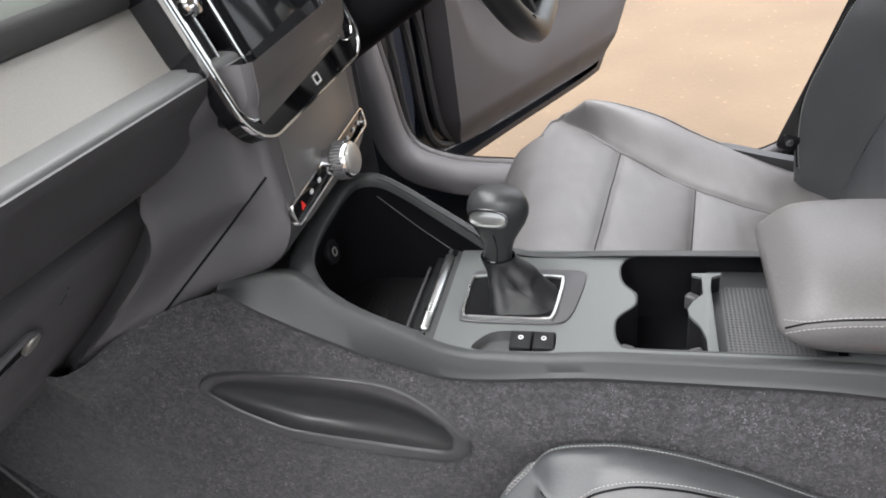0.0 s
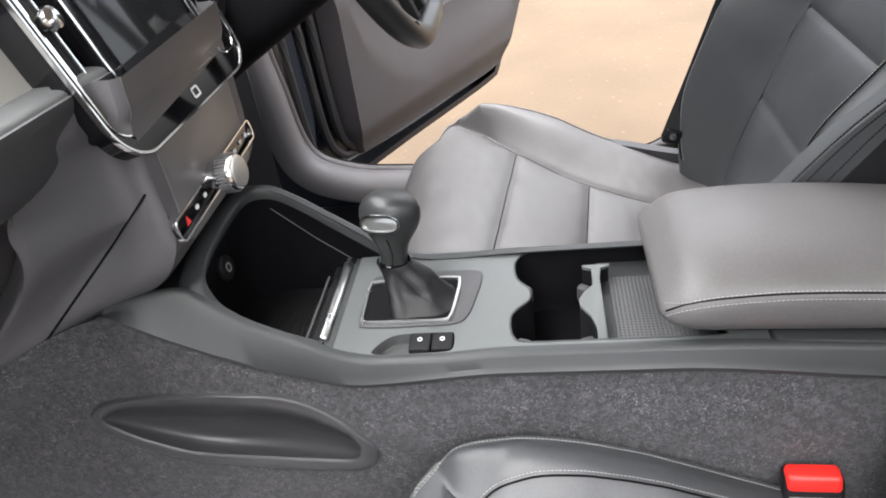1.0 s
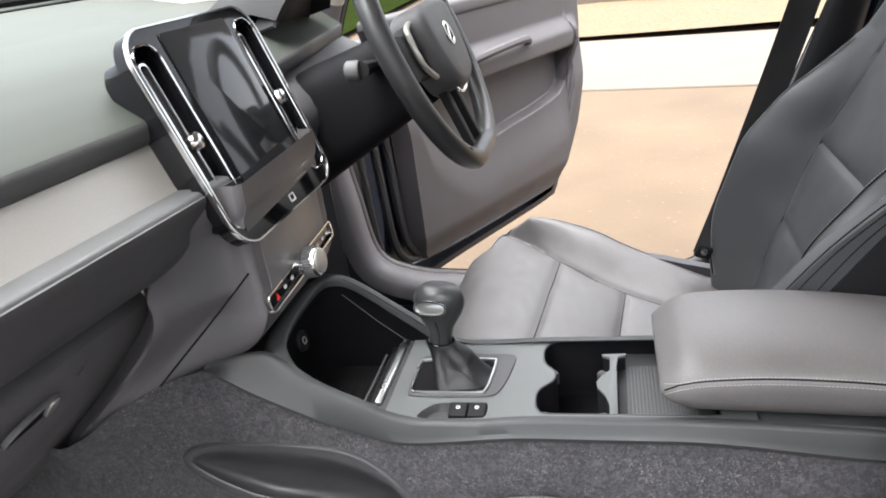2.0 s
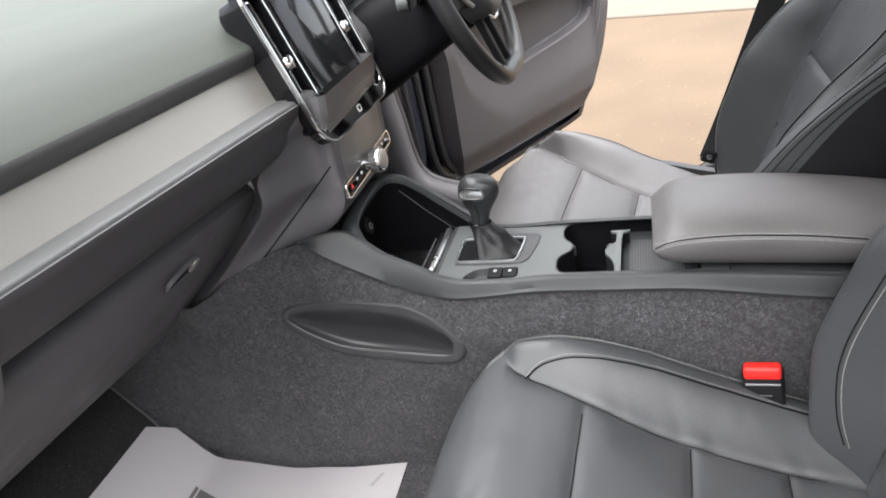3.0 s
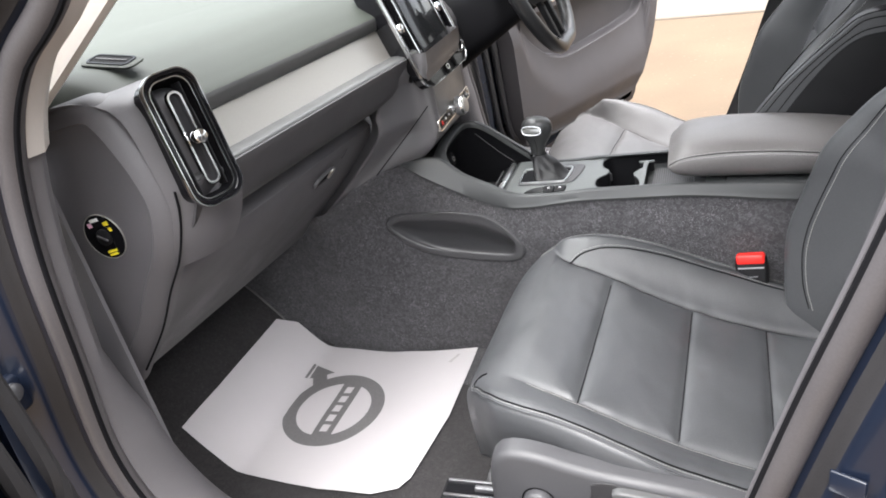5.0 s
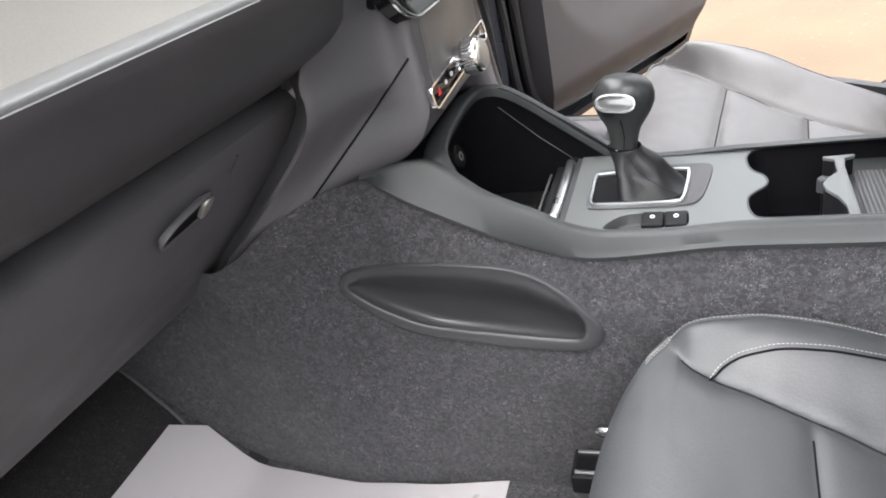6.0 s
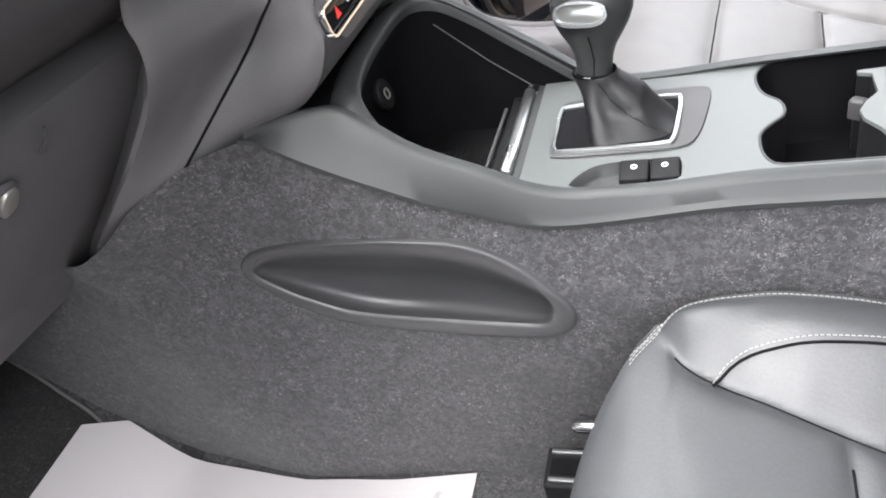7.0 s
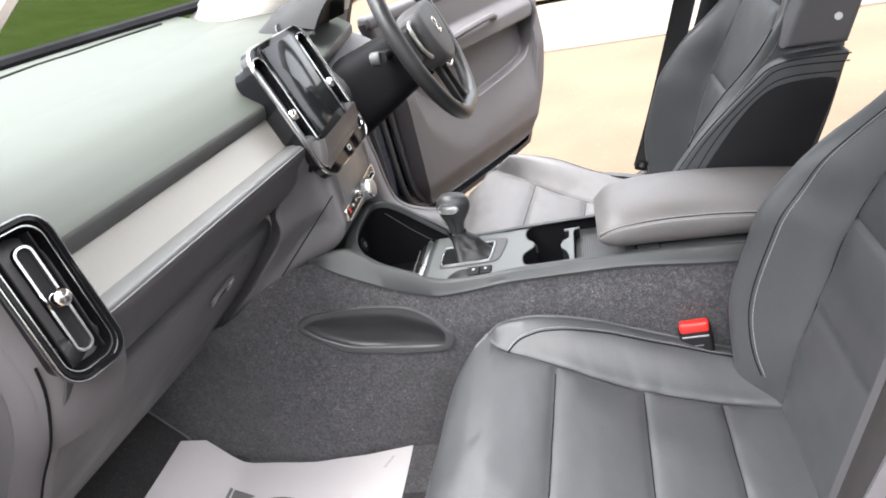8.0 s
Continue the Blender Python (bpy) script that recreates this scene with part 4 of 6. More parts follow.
# raised frame round the bin: a soft rim that climbs from the deck, over the front and down the far side
RIM = [(-0.004, -0.066, 0.7225), (-0.035, -0.068, 0.7375), (-0.063, -0.069, 0.752), (-0.087, -0.068, 0.770), (-0.099, -0.064, 0.789), (-0.1055, -0.052, 0.801), (-0.109, -0.020, 0.807), (-0.109, 0.030, 0.810), (-0.106, 0.065, 0.811), (-0.097, 0.081, 0.812), (-0.079, 0.091, 0.806), (-0.052, 0.0925, 0.788), (-0.026, 0.0925, 0.767), (0.012, 0.0920, 0.737), (0.034, 0.0905, 0.720)]
rim = curve(RIM, 110)
rows = [[] for _ in range(11)]
for i, p in enumerate(rim):
    d = (rim[min(i + 1, 109)] - rim[max(i - 1, 0)]).normalized()
    outw = Vector((d.y, -d.x, 0))
    outw = (outw if outw.dot(p - Vector((-0.03, 0.012, p.z))) > 0 else -outw).normalized()
    front = max(0.0, -outw.x)
    wide = 0.010 + 0.010 * front
    drop = Vector((-0.35 * front, 0, -1)).normalized()
    for k, (o, h) in enumerate(((wide + 0.002, 0.030 * front + 0.012), (wide + 0.002, 0.010), (wide, 0.004), (wide * 0.7, 0.0005), (wide * 0.35, -0.0005), (0.0, 0.0), (-0.0022, 0.0015), (-0.0032, 0.0045), (-0.0030, 0.012), (0.002, 0.030), (0.008 * front, 0.070))):
        q = p + outw * o + drop * h
        if k > 7:
            q.z = max(q.z, 0.664) if k < 10 else 0.664
        rows[k].append(q)
part("bin_frame", loft(rows[:9]), CONSOLE, console, "", 60)
part("bin_wall", loft(rows[8:]), DEEP, console)
# cowl between the bin and the foot of the centre stack
rows = [[Vector((x, y, 0.7930 - 0.010 * abs((y - 0.012) / 0.12) ** 3 - 0.06 * max(0.0, -0.17 - x))) for y in np.linspace(-0.072, 0.100, 20)] for x in np.linspace(-0.26, -0.120, 12)]
part("cowl", solid(rows, 0.004), BLACK, console)
FLOORZ = 0.668
part("bin_mat", slab([(-0.15, -0.070), (-0.012, -0.070), (-0.012, 0.098), (-0.15, 0.098)], 0.003, pose(0, 0, FLOORZ - 0.002), 0.001), BLACK, console, "black ribbed rubber mat")
binmat = console.children[-1]
for i in range(18):
    part("rib", block(0.0016, 0.090, 0.0012, pose(-0.112 + 0.0042 * i, 0.014, FLOORZ + 0.0012), 0.0004, 1), BLACK, binmat)
part("bin_step", block(0.016, 0.150, 0.040, pose(-0.024, 0.012, 0.684, 0, 12, 0), 0.004), BLACK, console)
part("step_edge", block(0.003, 0.110, 0.003, pose(-0.032, 0.012, 0.7030, 0, 12, 0), 0.001), TRIM, console)
part("wall_line", tube([Vector((-0.090, 0.0905, 0.785)), Vector((-0.045, 0.0905, 0.741)), Vector((-0.004, 0.088, 0.708))], 0.0006, 6), TRIM, console)
part("chrome_bar", block(0.0100, 0.128, 0.007, pose(-0.0085, 0.010, 0.7148, 0, 16, 0), 0.0034), FRAMECHROME, console, "satin chrome bar across the console")
part("bar_bed", block(0.020, 0.160, 0.012, pose(-0.005, 0.010, 0.7060, 0, 10, 0), 0.003), CONSOLE, console)
part("bar_slot", block(0.006, 0.012, 0.002, pose(-0.0055, 0.083, 0.7125, 0, 10, 0), 0.0008), DEEP, console)
# power socket on the bin's front wall
SO = basis((-0.1255, 0.016, 0.757), (0, 1, 0), (-0.2, 0, 1))
sock = part("power_socket", lathe([(0.0135, 0), (0.0135, 0.004), (0.012, 0.0055), (0.0, 0.0055)], SO @ pose(0, 0, 0.003)), BLACK, console, "round power socket cap")
part("socket_mark", collar(rounded(0.010, 0.010, 0.004, 4), rounded(0.006, 0.006, 0.002, 4), 0.0008, SO @ pose(0, 0, 0.0087)), SATIN, sock)

# flat deck with its recesses
HOLE = [(0.190, -0.064), (0.250, -0.064), (0.310, -0.064), (0.360, -0.063), (0.366, -0.055), (0.366, 0.0, ), (0.366, 0.078), (0.360, 0.0845), (0.310, 0.0855), (0.250, 0.0855), (0.205, 0.0850), (0.186, 0.080), (0.1765, 0.064), (0.1765, 0.044), (0.181, 0.030), (0.190, 0.019), (0.1925, 0.008), (0.190, -0.003), (0.180, -0.014), (0.1735, -0.026), (0.1735, -0.046), (0.178, -0.059)]
hole = [(p.x, p.y) for p in curve([(q[0], q[1], 0) for q in HOLE], 130, True)]
GATE = rounded(0.088, 0.078, 0.012, 5, 0.0715, 0.003)
BUTT = [(p.x, p.y) for p in curve([(0.046, -0.074, 0), (0.080, -0.0745, 0), (0.116, -0.0725, 0), (0.1205, -0.066, 0), (0.1205, -0.052, 0), (0.115, -0.0465, 0), (0.080, -0.046, 0), (0.058, -0.050, 0), (0.044, -0.066, 0)], 40, True)]
deck = holed([(0.003, -0.080), (0.1, -0.0815), (0.2, -0.0815), (0.42, -0.0815), (0.42, 0.092), (0.2, 0.0915), (0.1, 0.0905), (0.003, 0.0885)], [hole, GATE, BUTT], TOPZ)
part("deck", deck, DECK, console, "dark grey console deck", 20)
part("rear_deck", block(0.36, 0.172, 0.02, pose(0.58, 0.004, 0.700, 0, 2.5, 0), 0.004), CONSOLE, console)
part("cup_well", well(hole, TOPZ, 0.632, None, 0.965), DEEP, console)
part("cup_edge", tube([Vector((a, b, TOPZ - 0.0006)) for a, b in hole], 0.0013, 6, True), CONSOLE, console)
for (cx, cy, a, w) in ((0.1870, 0.036, 35, 0.010), (0.2465, 0.036, 145, 0.010), (0.1850, -0.044, -20, 0.007), (0.2450, -0.044, 200, 0.007)):
    part("cup_grip", slab(rounded(0.013, w, 0.0030, 4), 0.016, pose(cx, cy, TOPZ - 0.031, 0, 0, a), 0.003, 3), TRIM, console, "grey rubber cup grip")
part("cup_floor", lathe([(0.031, 0.0), (0.031, 0.0015), (0.027, 0.0022), (0.0, 0.0022)], pose(0.214, -0.024, 0.6325)), TRIM, console, "round rubber floor of the cup holder")
# divider between cups and tray, with a cross lug at its far end
DIV = [(0.2535, -0.066), (0.2535, -0.045), (0.249, -0.028), (0.2405, -0.014), (0.2395, -0.003), (0.245, 0.008), (0.2545, 0.020), (0.2550, 0.046), (0.246, 0.0500), (0.246, 0.0535), (0.274, 0.0550), (0.274, 0.0515), (0.2645, 0.047), (0.2625, 0.030), (0.2625, -0.066)]
part("divider", slab(DIV[::-1], 0.0032, pose(0, 0, TOPZ - 0.0036), 0.0008), DECK, console, "console bridge between cup holder and tray")
mx = sum(p[0] for p in DIV) / len(DIV)
part("divider_wall", slab([(mx + (a - mx) * 0.94, b) for a, b in DIV[::-1]], 0.066, pose(0, 0, TOPZ - 0.0703), 0.0), BLACK, console)
part("tray_floor", block(0.108, 0.156, 0.030, pose(0.316, 0.010, 0.676), 0.003), CONSOLE, console)
part("tray_mat", slab(rounded(0.074, 0.116, 0.006, 4, 0.310, -0.002), 0.002, pose(0, 0, 0.6905), 0.0008), CONSOLE_MAT, console, "dimpled grey rubber tray mat")
tray = console.children[-1]
bm = bmesh.new()
for i in range(18):
    for j in range(29):
        m = Matrix.Translation((0.2765 + 0.0039 * i, -0.0565 + 0.0039 * j, 0.6928)) @ Matrix.Diagonal((0.0022, 0.0022, 0.0007, 1))
        bmesh.ops.create_cube(bm, size=1, matrix=m)
part("dimples", bm, TRIM, tray)

# gear lever: plate, chrome frame, gaiter, stalk and knob
gear = thing("gear_lever", (0.07, 0.0, TOPZ), "black leather gear lever with chrome frame and badge", "gear lever")
PLATE = [(0.030, -0.036), (0.080, -0.037), (0.118, -0.035), (0.131, -0.024), (0.139, 0.010), (0.1425, 0.040), (0.138, 0.050), (0.120, 0.052), (0.070, 0.052), (0.034, 0.049), (0.024, 0.040), (0.022, 0.0), (0.022, -0.028)]
part("plate", slab([(p.x, p.y) for p in curve([(a, b, 0) for a, b in PLATE], 60, True)], 0.0016, pose(0, 0, TOPZ + 0.0005), 0.0008), TRIM, gear)
FR = [(0.033, -0.0335), (0.072, -0.034), (0.108, -0.0335), (0.1165, -0.027), (0.1205, 0.005), (0.1215, 0.030), (0.116, 0.038), (0.072, 0.039), (0.030, 0.037), (0.0235, 0.030), (0.0235, 0.0), (0.0245, -0.027)]
fr = [(p.x, p.y) for p in curve([(a, b, 0) for a, b in FR], 64, True)]
part("chrome_frame", collar(fr, inset(fr, 0.0036), 0.0042, pose(0, 0, TOPZ + 0.001)), FRAMECHROME, gear, "satin chrome gaiter frame")
part("gaiter_well", slab(inset(fr, 0.0034), 0.0010, pose(0, 0, TOPZ + 0.0012), 0.0003), DEEP, gear)
rows = []
n = 72
for t in np.linspace(0, 1, 24):
    cx, cy, cz = 0.0735 - 0.015 * t, 0.003 + 0.012 * t, TOPZ + 0.001 + 0.044 * t
    w, h = 0.0172, 0.0150 * (1 - t) ** 3.0 + 0.0150
    row = []
    for j in range(n):
        a = 6.28318 * j / n
        c, s_ = math.cos(a), math.sin(a)
        body = math.sin(3.14159 * min(1, t * 1.05)) ** 0.8
        fold = 1 + body * (0.11 * math.sin(3 * a + 0.6 + 1.2 * t) + 0.06 * math.sin(5 * a - 2.0 * t) + 0.04 * noise.noise((3 * c, 3 * s_, 5 * t)))
        if c > 0:
            fold += 0.22 * c * math.exp(-((t - 0.62) / 0.20) ** 2)
        e = 4 - 2 * t
        flare = (0.0265 * (1 - t) ** 1.9 if c > 0 else 0.006 * (1 - t) ** 2) * abs(c)
        sq = (abs(c) ** e + abs(s_) ** e) ** (-1 / e)
        row.append(Vector((cx + (w * c + math.copysign(flare, c)) * sq * fold, cy + h * s_ * sq * fold, cz + 0.004 * body * math.sin(2 * a + 1))))
    rows.append(row)
part("gaiter", loft(rows, True), GAITER, gear, "creased black leather gaiter", 60)
part("gaiter_seam", stitches([rows[i][int(56 + 9 * (1 - i / 22))] + Vector((0.0004, -0.0008, 0.0004)) for i in range(0, 23)], 0.0026, 0.0016, 0.0004), GAITER, gear)
KN = pose(0.0580, 0.017, TOPZ + 0.040, -8, 7, 0)
part("collar", lathe([(0.0150, 0.000), (0.0160, 0.001), (0.0160, 0.0025), (0.0150, 0.0035)], KN), GLOSS, gear)
rows = []
for w, h, z, dx in ((0.0145, 0.0140, 0.002, 0), (0.0145, 0.0140, 0.009, 0), (0.0155, 0.0150, 0.017, -0.0005), (0.0185, 0.0175, 0.025, -0.0015), (0.0245, 0.0215, 0.034, -0.0025), (0.0295, 0.0245, 0.043, -0.003), (0.0320, 0.0260, 0.052, -0.003), (0.0315, 0.0260, 0.060, -0.003), (0.0280, 0.0240, 0.068, -0.003), (0.0215, 0.0195, 0.0735, -0.003), (0.0120, 0.0110, 0.0762, -0.003), (0.003, 0.003, 0.0768, -0.003)):
    rows.append([KN @ Vector((dx + 0.95 * w * math.cos(a), 0.88 * h * math.sin(a), z)) for a in np.linspace(0, 6.28318, 49)[:-1]])
part("knob", loft(rows, True, True), LEATHER_B, gear, "black leather gear knob", 70)
BG = KN @ basis((-0.0085, -0.0232, 0.0535), (1, -0.08, 0.03), (0, 0.14, 1))
oval = [(0.0195 * math.copysign(abs(math.cos(a)) ** 0.7, math.cos(a)), 0.0095 * math.copysign(abs(math.sin(a)) ** 0.8, math.sin(a))) for a in np.linspace(0, 6.28318, 41)[:-1]]
part("badge", collar(oval, inset(oval, 0.0026), 0.0040, BG, 0.002), CHROME, gear, "chrome selector badge on the knob")
part("badge_face", slab(inset(oval, 0.0026), 0.0018, BG, 0.0006), BADGE, gear)
part("knob_seam", tube([KN @ Vector((0.001, -0.0144, 0.004)), KN @ Vector((0.001, -0.0156, 0.017)), KN @ Vector((-0.001, -0.0188, 0.028)), KN @ Vector((-0.003, -0.0225, 0.036))], 0.0006, 5), DEEP, gear)

# button pair in a scoop
butt = thing("button_panel", (0.08, -0.058, TOPZ - 0.012), "recessed black panel with two parking buttons", "buttons")
part("scoop", well(BUTT, TOPZ, 0.700, None, 0.94), SOFT, butt)
for i, px in enumerate((0.0880, 0.1095)):
    b = part("button", block(0.0205, 0.022, 0.012, pose(px, -0.0590, 0.7085, 6, 0, 0), 0.002), BLACK, butt, "glossy black parking button")
    part("button_mark", collar([(0.0024 * math.cos(a), 0.0024 * math.sin(a)) for a in np.linspace(0, 6.283, 17)[:-1]], [(0.0015 * math.cos(a), 0.0015 * math.sin(a)) for a in np.linspace(0, 6.283, 17)[:-1]], 0.0006, pose(px, -0.0580, 0.7147, 6, 0, 0)), WHITE, b)
    part("button_edge", block(0.019, 0.0015, 0.002, pose(px, -0.0705, 0.7065), 0.0006), CHROME, b)

# armrest lid
arm = thing("armrest", (0.47, 0.0, 0.715), "padded grey leather armrest lid with pale stitching", "armrest")
ARM_Y0, ARM_Y1 = -0.088, 0.098


def arm_ring(x, t0):
    """One cross-section of the cushion; t0 runs 0 to 1 along its length."""
    rise = ramp(x, (0.305, 0.33, 0.40, 0.47, 0.55, 0.64, 0.72), (0.770, 0.782, 0.788, 0.785, 0.775, 0.758, 0.742))
    foot = ramp(x, (0.305, 0.318, 0.345, 0.70), (0.742, 0.728, 0.720, 0.708))
    k = (1 - (1 - min(1, max(0, (x - 0.305) / 0.040))) ** 2) ** 0.5 * ease((0.715 - x) / 0.03)
    z1 = foot + (rise - foot) * (0.30 + 0.70 * k)
    w = (ARM_Y1 - ARM_Y0) / 2 * (0.78 + 0.22 * k)
    c = (ARM_Y1 + ARM_Y0) / 2
    line = []
    for j in range(48):
        a = 6.28318 * j / 48
        cx, sz = math.cos(a), math.sin(a)
        e = 2.9 if sz > 0 else 4.2
        q = (abs(cx) ** e + abs(sz) ** e) ** (-1 / e)
        y, z = c + w * cx * q, (foot + z1) / 2 + (z1 - foot) / 2 * sz * q
        if sz < 0.0:
            y = c + (y - c) * (1 - 0.20 * (-sz) ** 2)
        z += 0.003 * (1 - ((y - c) / w) ** 2) * (sz > 0)
        line.append(Vector((x, y, z)))
    return line


xs = [0.3055, 0.307, 0.310, 0.315, 0.323, 0.335, 0.348] + list(np.linspace(0.36, 0.68, 14)) + [0.695, 0.708, 0.714]
rows = [arm_ring(x, 0) for x in xs]
part("pad", loft(rows, True, True), LEATHER_D, arm, "grey leather pad", 60)


def arm_line(z_off):
    pts = []
    for x in np.linspace(0.309, 0.69, 30):
        z = ramp(x, (0.309, 0.32, 0.345, 0.404, 0.474, 0.53, 0.60, 0.70), (0.752, 0.760, 0.768, 0.771, 0.768, 0.762, 0.752, 0.736)) + z_off
        ring = arm_ring(x, 0)
        near = min(range(48), key=lambda j: abs(ring[j].z - z) + (10 if ring[j].y > 0 else 0))
        pts.append(Vector((x, ring[near].y - 0.0012, z)))
    return pts


part("seam", tube(arm_line(0.0), 0.0008, 6), DEEP, arm)
part("stitching", stitches(arm_line(0.0030), lift=(0, -0.0008, 0)), THREAD, arm, "pale stitching")
part("stitching", stitches(arm_line(-0.0030), lift=(0, -0.0008, 0)), THREAD, arm, "pale stitching")


# ---------------------------------------------------------------- front seats
def seat(cy, dx, dz, inb, leather, label, lean, seams):
    """A leather front seat. w runs across, positive towards the console; inb is the way of the console in y."""
    th = thing("front_seat", (0.3 + dx, cy, 0.37), label, "seat", "front seats")

    def base(x):
        return ramp(x, (0.03, 0.045, 0.065, 0.09, 0.12, 0.16, 0.20, 0.27, 0.335, 0.42, 0.50, 0.60), (0.585, 0.606, 0.618, 0.625, 0.627, 0.622, 0.612, 0.584, 0.556, 0.528, 0.508, 0.495))

    def width(x, w=1.0):
        if w < 0 and inb > 0:
            return ramp(x, (0.03, 0.045, 0.067, 0.10, 0.15, 0.19, 0.228, 0.268, 0.31, 0.60), (0.135, 0.152, 0.173, 0.203, 0.218, 0.226, 0.233, 0.238, 0.240, 0.241))
        if inb > 0:
            return ramp(x, (0.03, 0.036, 0.045, 0.06, 0.085, 0.12, 0.18, 0.30, 0.60), (0.180, 0.198, 0.217, 0.231, 0.241, 0.246, 0.252, 0.256, 0.250))
        return ramp(x, (0.03, 0.036, 0.045, 0.06, 0.085, 0.12, 0.18, 0.30, 0.60), (0.156, 0.166, 0.180, 0.200, 0.224, 0.241, 0.252, 0.256, 0.250))

    def fold(x, w=1.0):
        if w < 0 and inb > 0:
            return ramp(x, (0.03, 0.10, 0.20, 0.30, 0.60), (0.118, 0.138, 0.165, 0.174, 0.178))
        if w < 0:
            return ramp(x, (0.05, 0.09, 0.14, 0.20, 0.26, 0.32, 0.45), (0.246, 0.236, 0.212, 0.166, 0.134, 0.120, 0.104))
        return ramp(x, (0.03, 0.09, 0.136, 0.214, 0.28, 0.342, 0.45, 0.60), (0.232, 0.212, 0.192, 0.168, 0.155, 0.151, 0.147, 0.145))

    def crossings(w):
        return tuple(c + k * w for c, k in seams)

    def swept(x, w):
        """How far the front corners are drawn back."""
        if inb < 0:
            return 0.030 * min(1.05, abs(w) / 0.168) ** 6 * (1 - ease((x - 0.030) / 0.080))
        return (0.015 * ease((w + 0.12) / 0.15) + 0.019 * min(1.1, max(0.0, w) / 0.168) ** 3) * (1 - ease((x - 0.045) / 0.085))

    def surf(x, w):
        a, W, f = abs(w), width(x, w), fold(x, w)
        h = base(x + swept(x, w))
        # side bolster
        gain = ramp(x, (0.05, 0.12, 0.20, 0.32, 0.45, 0.55), (0.006, 0.022, 0.038, 0.050, 0.040, 0.03))
        if w < 0 and inb < 0:
            gain = ramp(x, (0.05, 0.075, 0.10, 0.135, 0.20, 0.27, 0.34, 0.425, 0.50), (0.0, 0.010, 0.026, 0.038, 0.042, 0.044, 0.035, 0.022, 0.010))
            gain *= min(1.0, max(0.0, W - f) / 0.045)
        elif w < 0:
            gain *= 0.26
        elif inb > 0:
            gain = ramp(x, (0.05, 0.075, 0.10, 0.14, 0.20, 0.32, 0.45, 0.55), (0.0, 0.004, 0.013, 0.026, 0.038, 0.050, 0.040, 0.03))
        if a > f:
            t = (a - f) / max(0.02, W - f)
            h += gain * ease(min(1, t * 1.15)) - (0.012 if w > 0 or inb < 0 else 0.006) * max(0, t - 0.6) ** 2 / 0.16
        # quilted panels and their seams
        gaps = [abs(a - f)]
        if a < f:
            gaps += [abs(x - c) for c in crossings(w)]
        g = min(gaps)
        fade = ease((x - 0.08) / 0.07)
        h -= fade * (0.0085 * math.exp(-g / 0.020) + 0.0026 * math.exp(-(g / 0.0065) ** 2))
        h += 0.0010 * noise.noise((x * 16, w * 16 + 9 * inb, 2)) + 0.0006 * noise.noise((x * 55, w * 30, 5))
        # soft creases that gather beside the seams
        h += fade * 0.0017 * noise.noise((x * 34 + w * 16, w * 20 - x * 9, 3 + inb)) * math.exp(-g / 0.022)
        return h

    def P(x, w, z):
        return Vector((x + dx + swept(x, w), cy + inb * w, z + dz))

    # cushion: front roll, top, then skirts
    NW = 150
    rows = []
    for fx, fz in ((0.075, 0.440), (0.050, 0.465), (0.034, 0.500), (0.026, 0.535), (0.0245, 0.562)):
        rows.append([P(fx + (0.03 * abs(u) ** 6 if u < 0 and inb > 0 else 0.0), u * (0.80 * 0.168 if u < 0 and inb > 0 else 0.180 if inb > 0 else 0.168) * (1.0 if fz > 0.5 else 0.98), fz + (0.008 * abs(u) ** 4 if u < 0 or inb < 0 else 0.034 * (fz - 0.44) / 0.122 * u ** 3)) for u in np.linspace(-1, 1, NW)])
    for x in list(np.linspace(0.030, 0.09, 9)) + list(np.linspace(0.094, 0.57, 150)):
        rows.append([P(x, u * width(x, u), surf(x, u * width(x, u))) for u in np.linspace(-1, 1, NW)])
    bm = loft(rows)
    for side in (0, -1):
        sgn = -1 if side == 0 else 1
        edge = [r[side] for r in rows]
        skirt = [edge]
        for drop, push in ((0.006, 0.006), (0.02, 0.010), (0.045, 0.010), (0.08, 0.006), (0.12, 0.0)):
            push *= 0.75 if sgn < 0 and inb > 0 else 1.0
            skirt.append([Vector((e.x, e.y + inb * sgn * push, max(e.z - drop, dz + 0.435))) for e in edge])
        loft(skirt, bm=bm)
    bmesh.ops.remove_doubles(bm, verts=bm.verts, dist=1e-5)
    part("cushion", bm, leather, th, "", 70)

    def line(pairs, n=60):
        c = curve([(a, b, 0) for a, b in pairs], n)
        return [P(p.x, p.y, surf(p.x, p.y) + 0.0012) for p in c]

    for s in (1, -1):
        rid = [(0.136, 0.192), (0.146, 0.202), (0.165, 0.210), (0.21, 0.217), (0.30, 0.222), (0.42, 0.222), (0.495, 0.220)]
        if s > 0:
            part("stitching", stitches(line([(a, s * b) for a, b in rid])), THREAD, th, "pale stitching")
            part("seam", tube(line([(a, s * (b - 0.003)) for a, b in rid], 50), 0.0011, 5), DEEP, th)
        part("stitching", stitches(line([(x, s * (width(x, s) - 0.004)) for x in (0.042 if s > 0 and inb > 0 else 0.046, 0.06, 0.08, 0.12, 0.18, 0.3, 0.42, 0.50)])), THREAD, th, "pale stitching")
        loop = [(0.060, -width(0.060, -1) + 0.030), (0.048, -width(0.048, -1) + 0.016)] if s < 0 and inb > 0 else []
        part("piping", tube(line(loop + [(x, s * (width(x, s) - 0.0005)) for x in (0.046, 0.06, 0.08, 0.12, 0.18, 0.3, 0.42, 0.50)]), 0.0020, 6, taper=lambda u: min(1.0, 0.1 + u / 0.12)), leather, th)
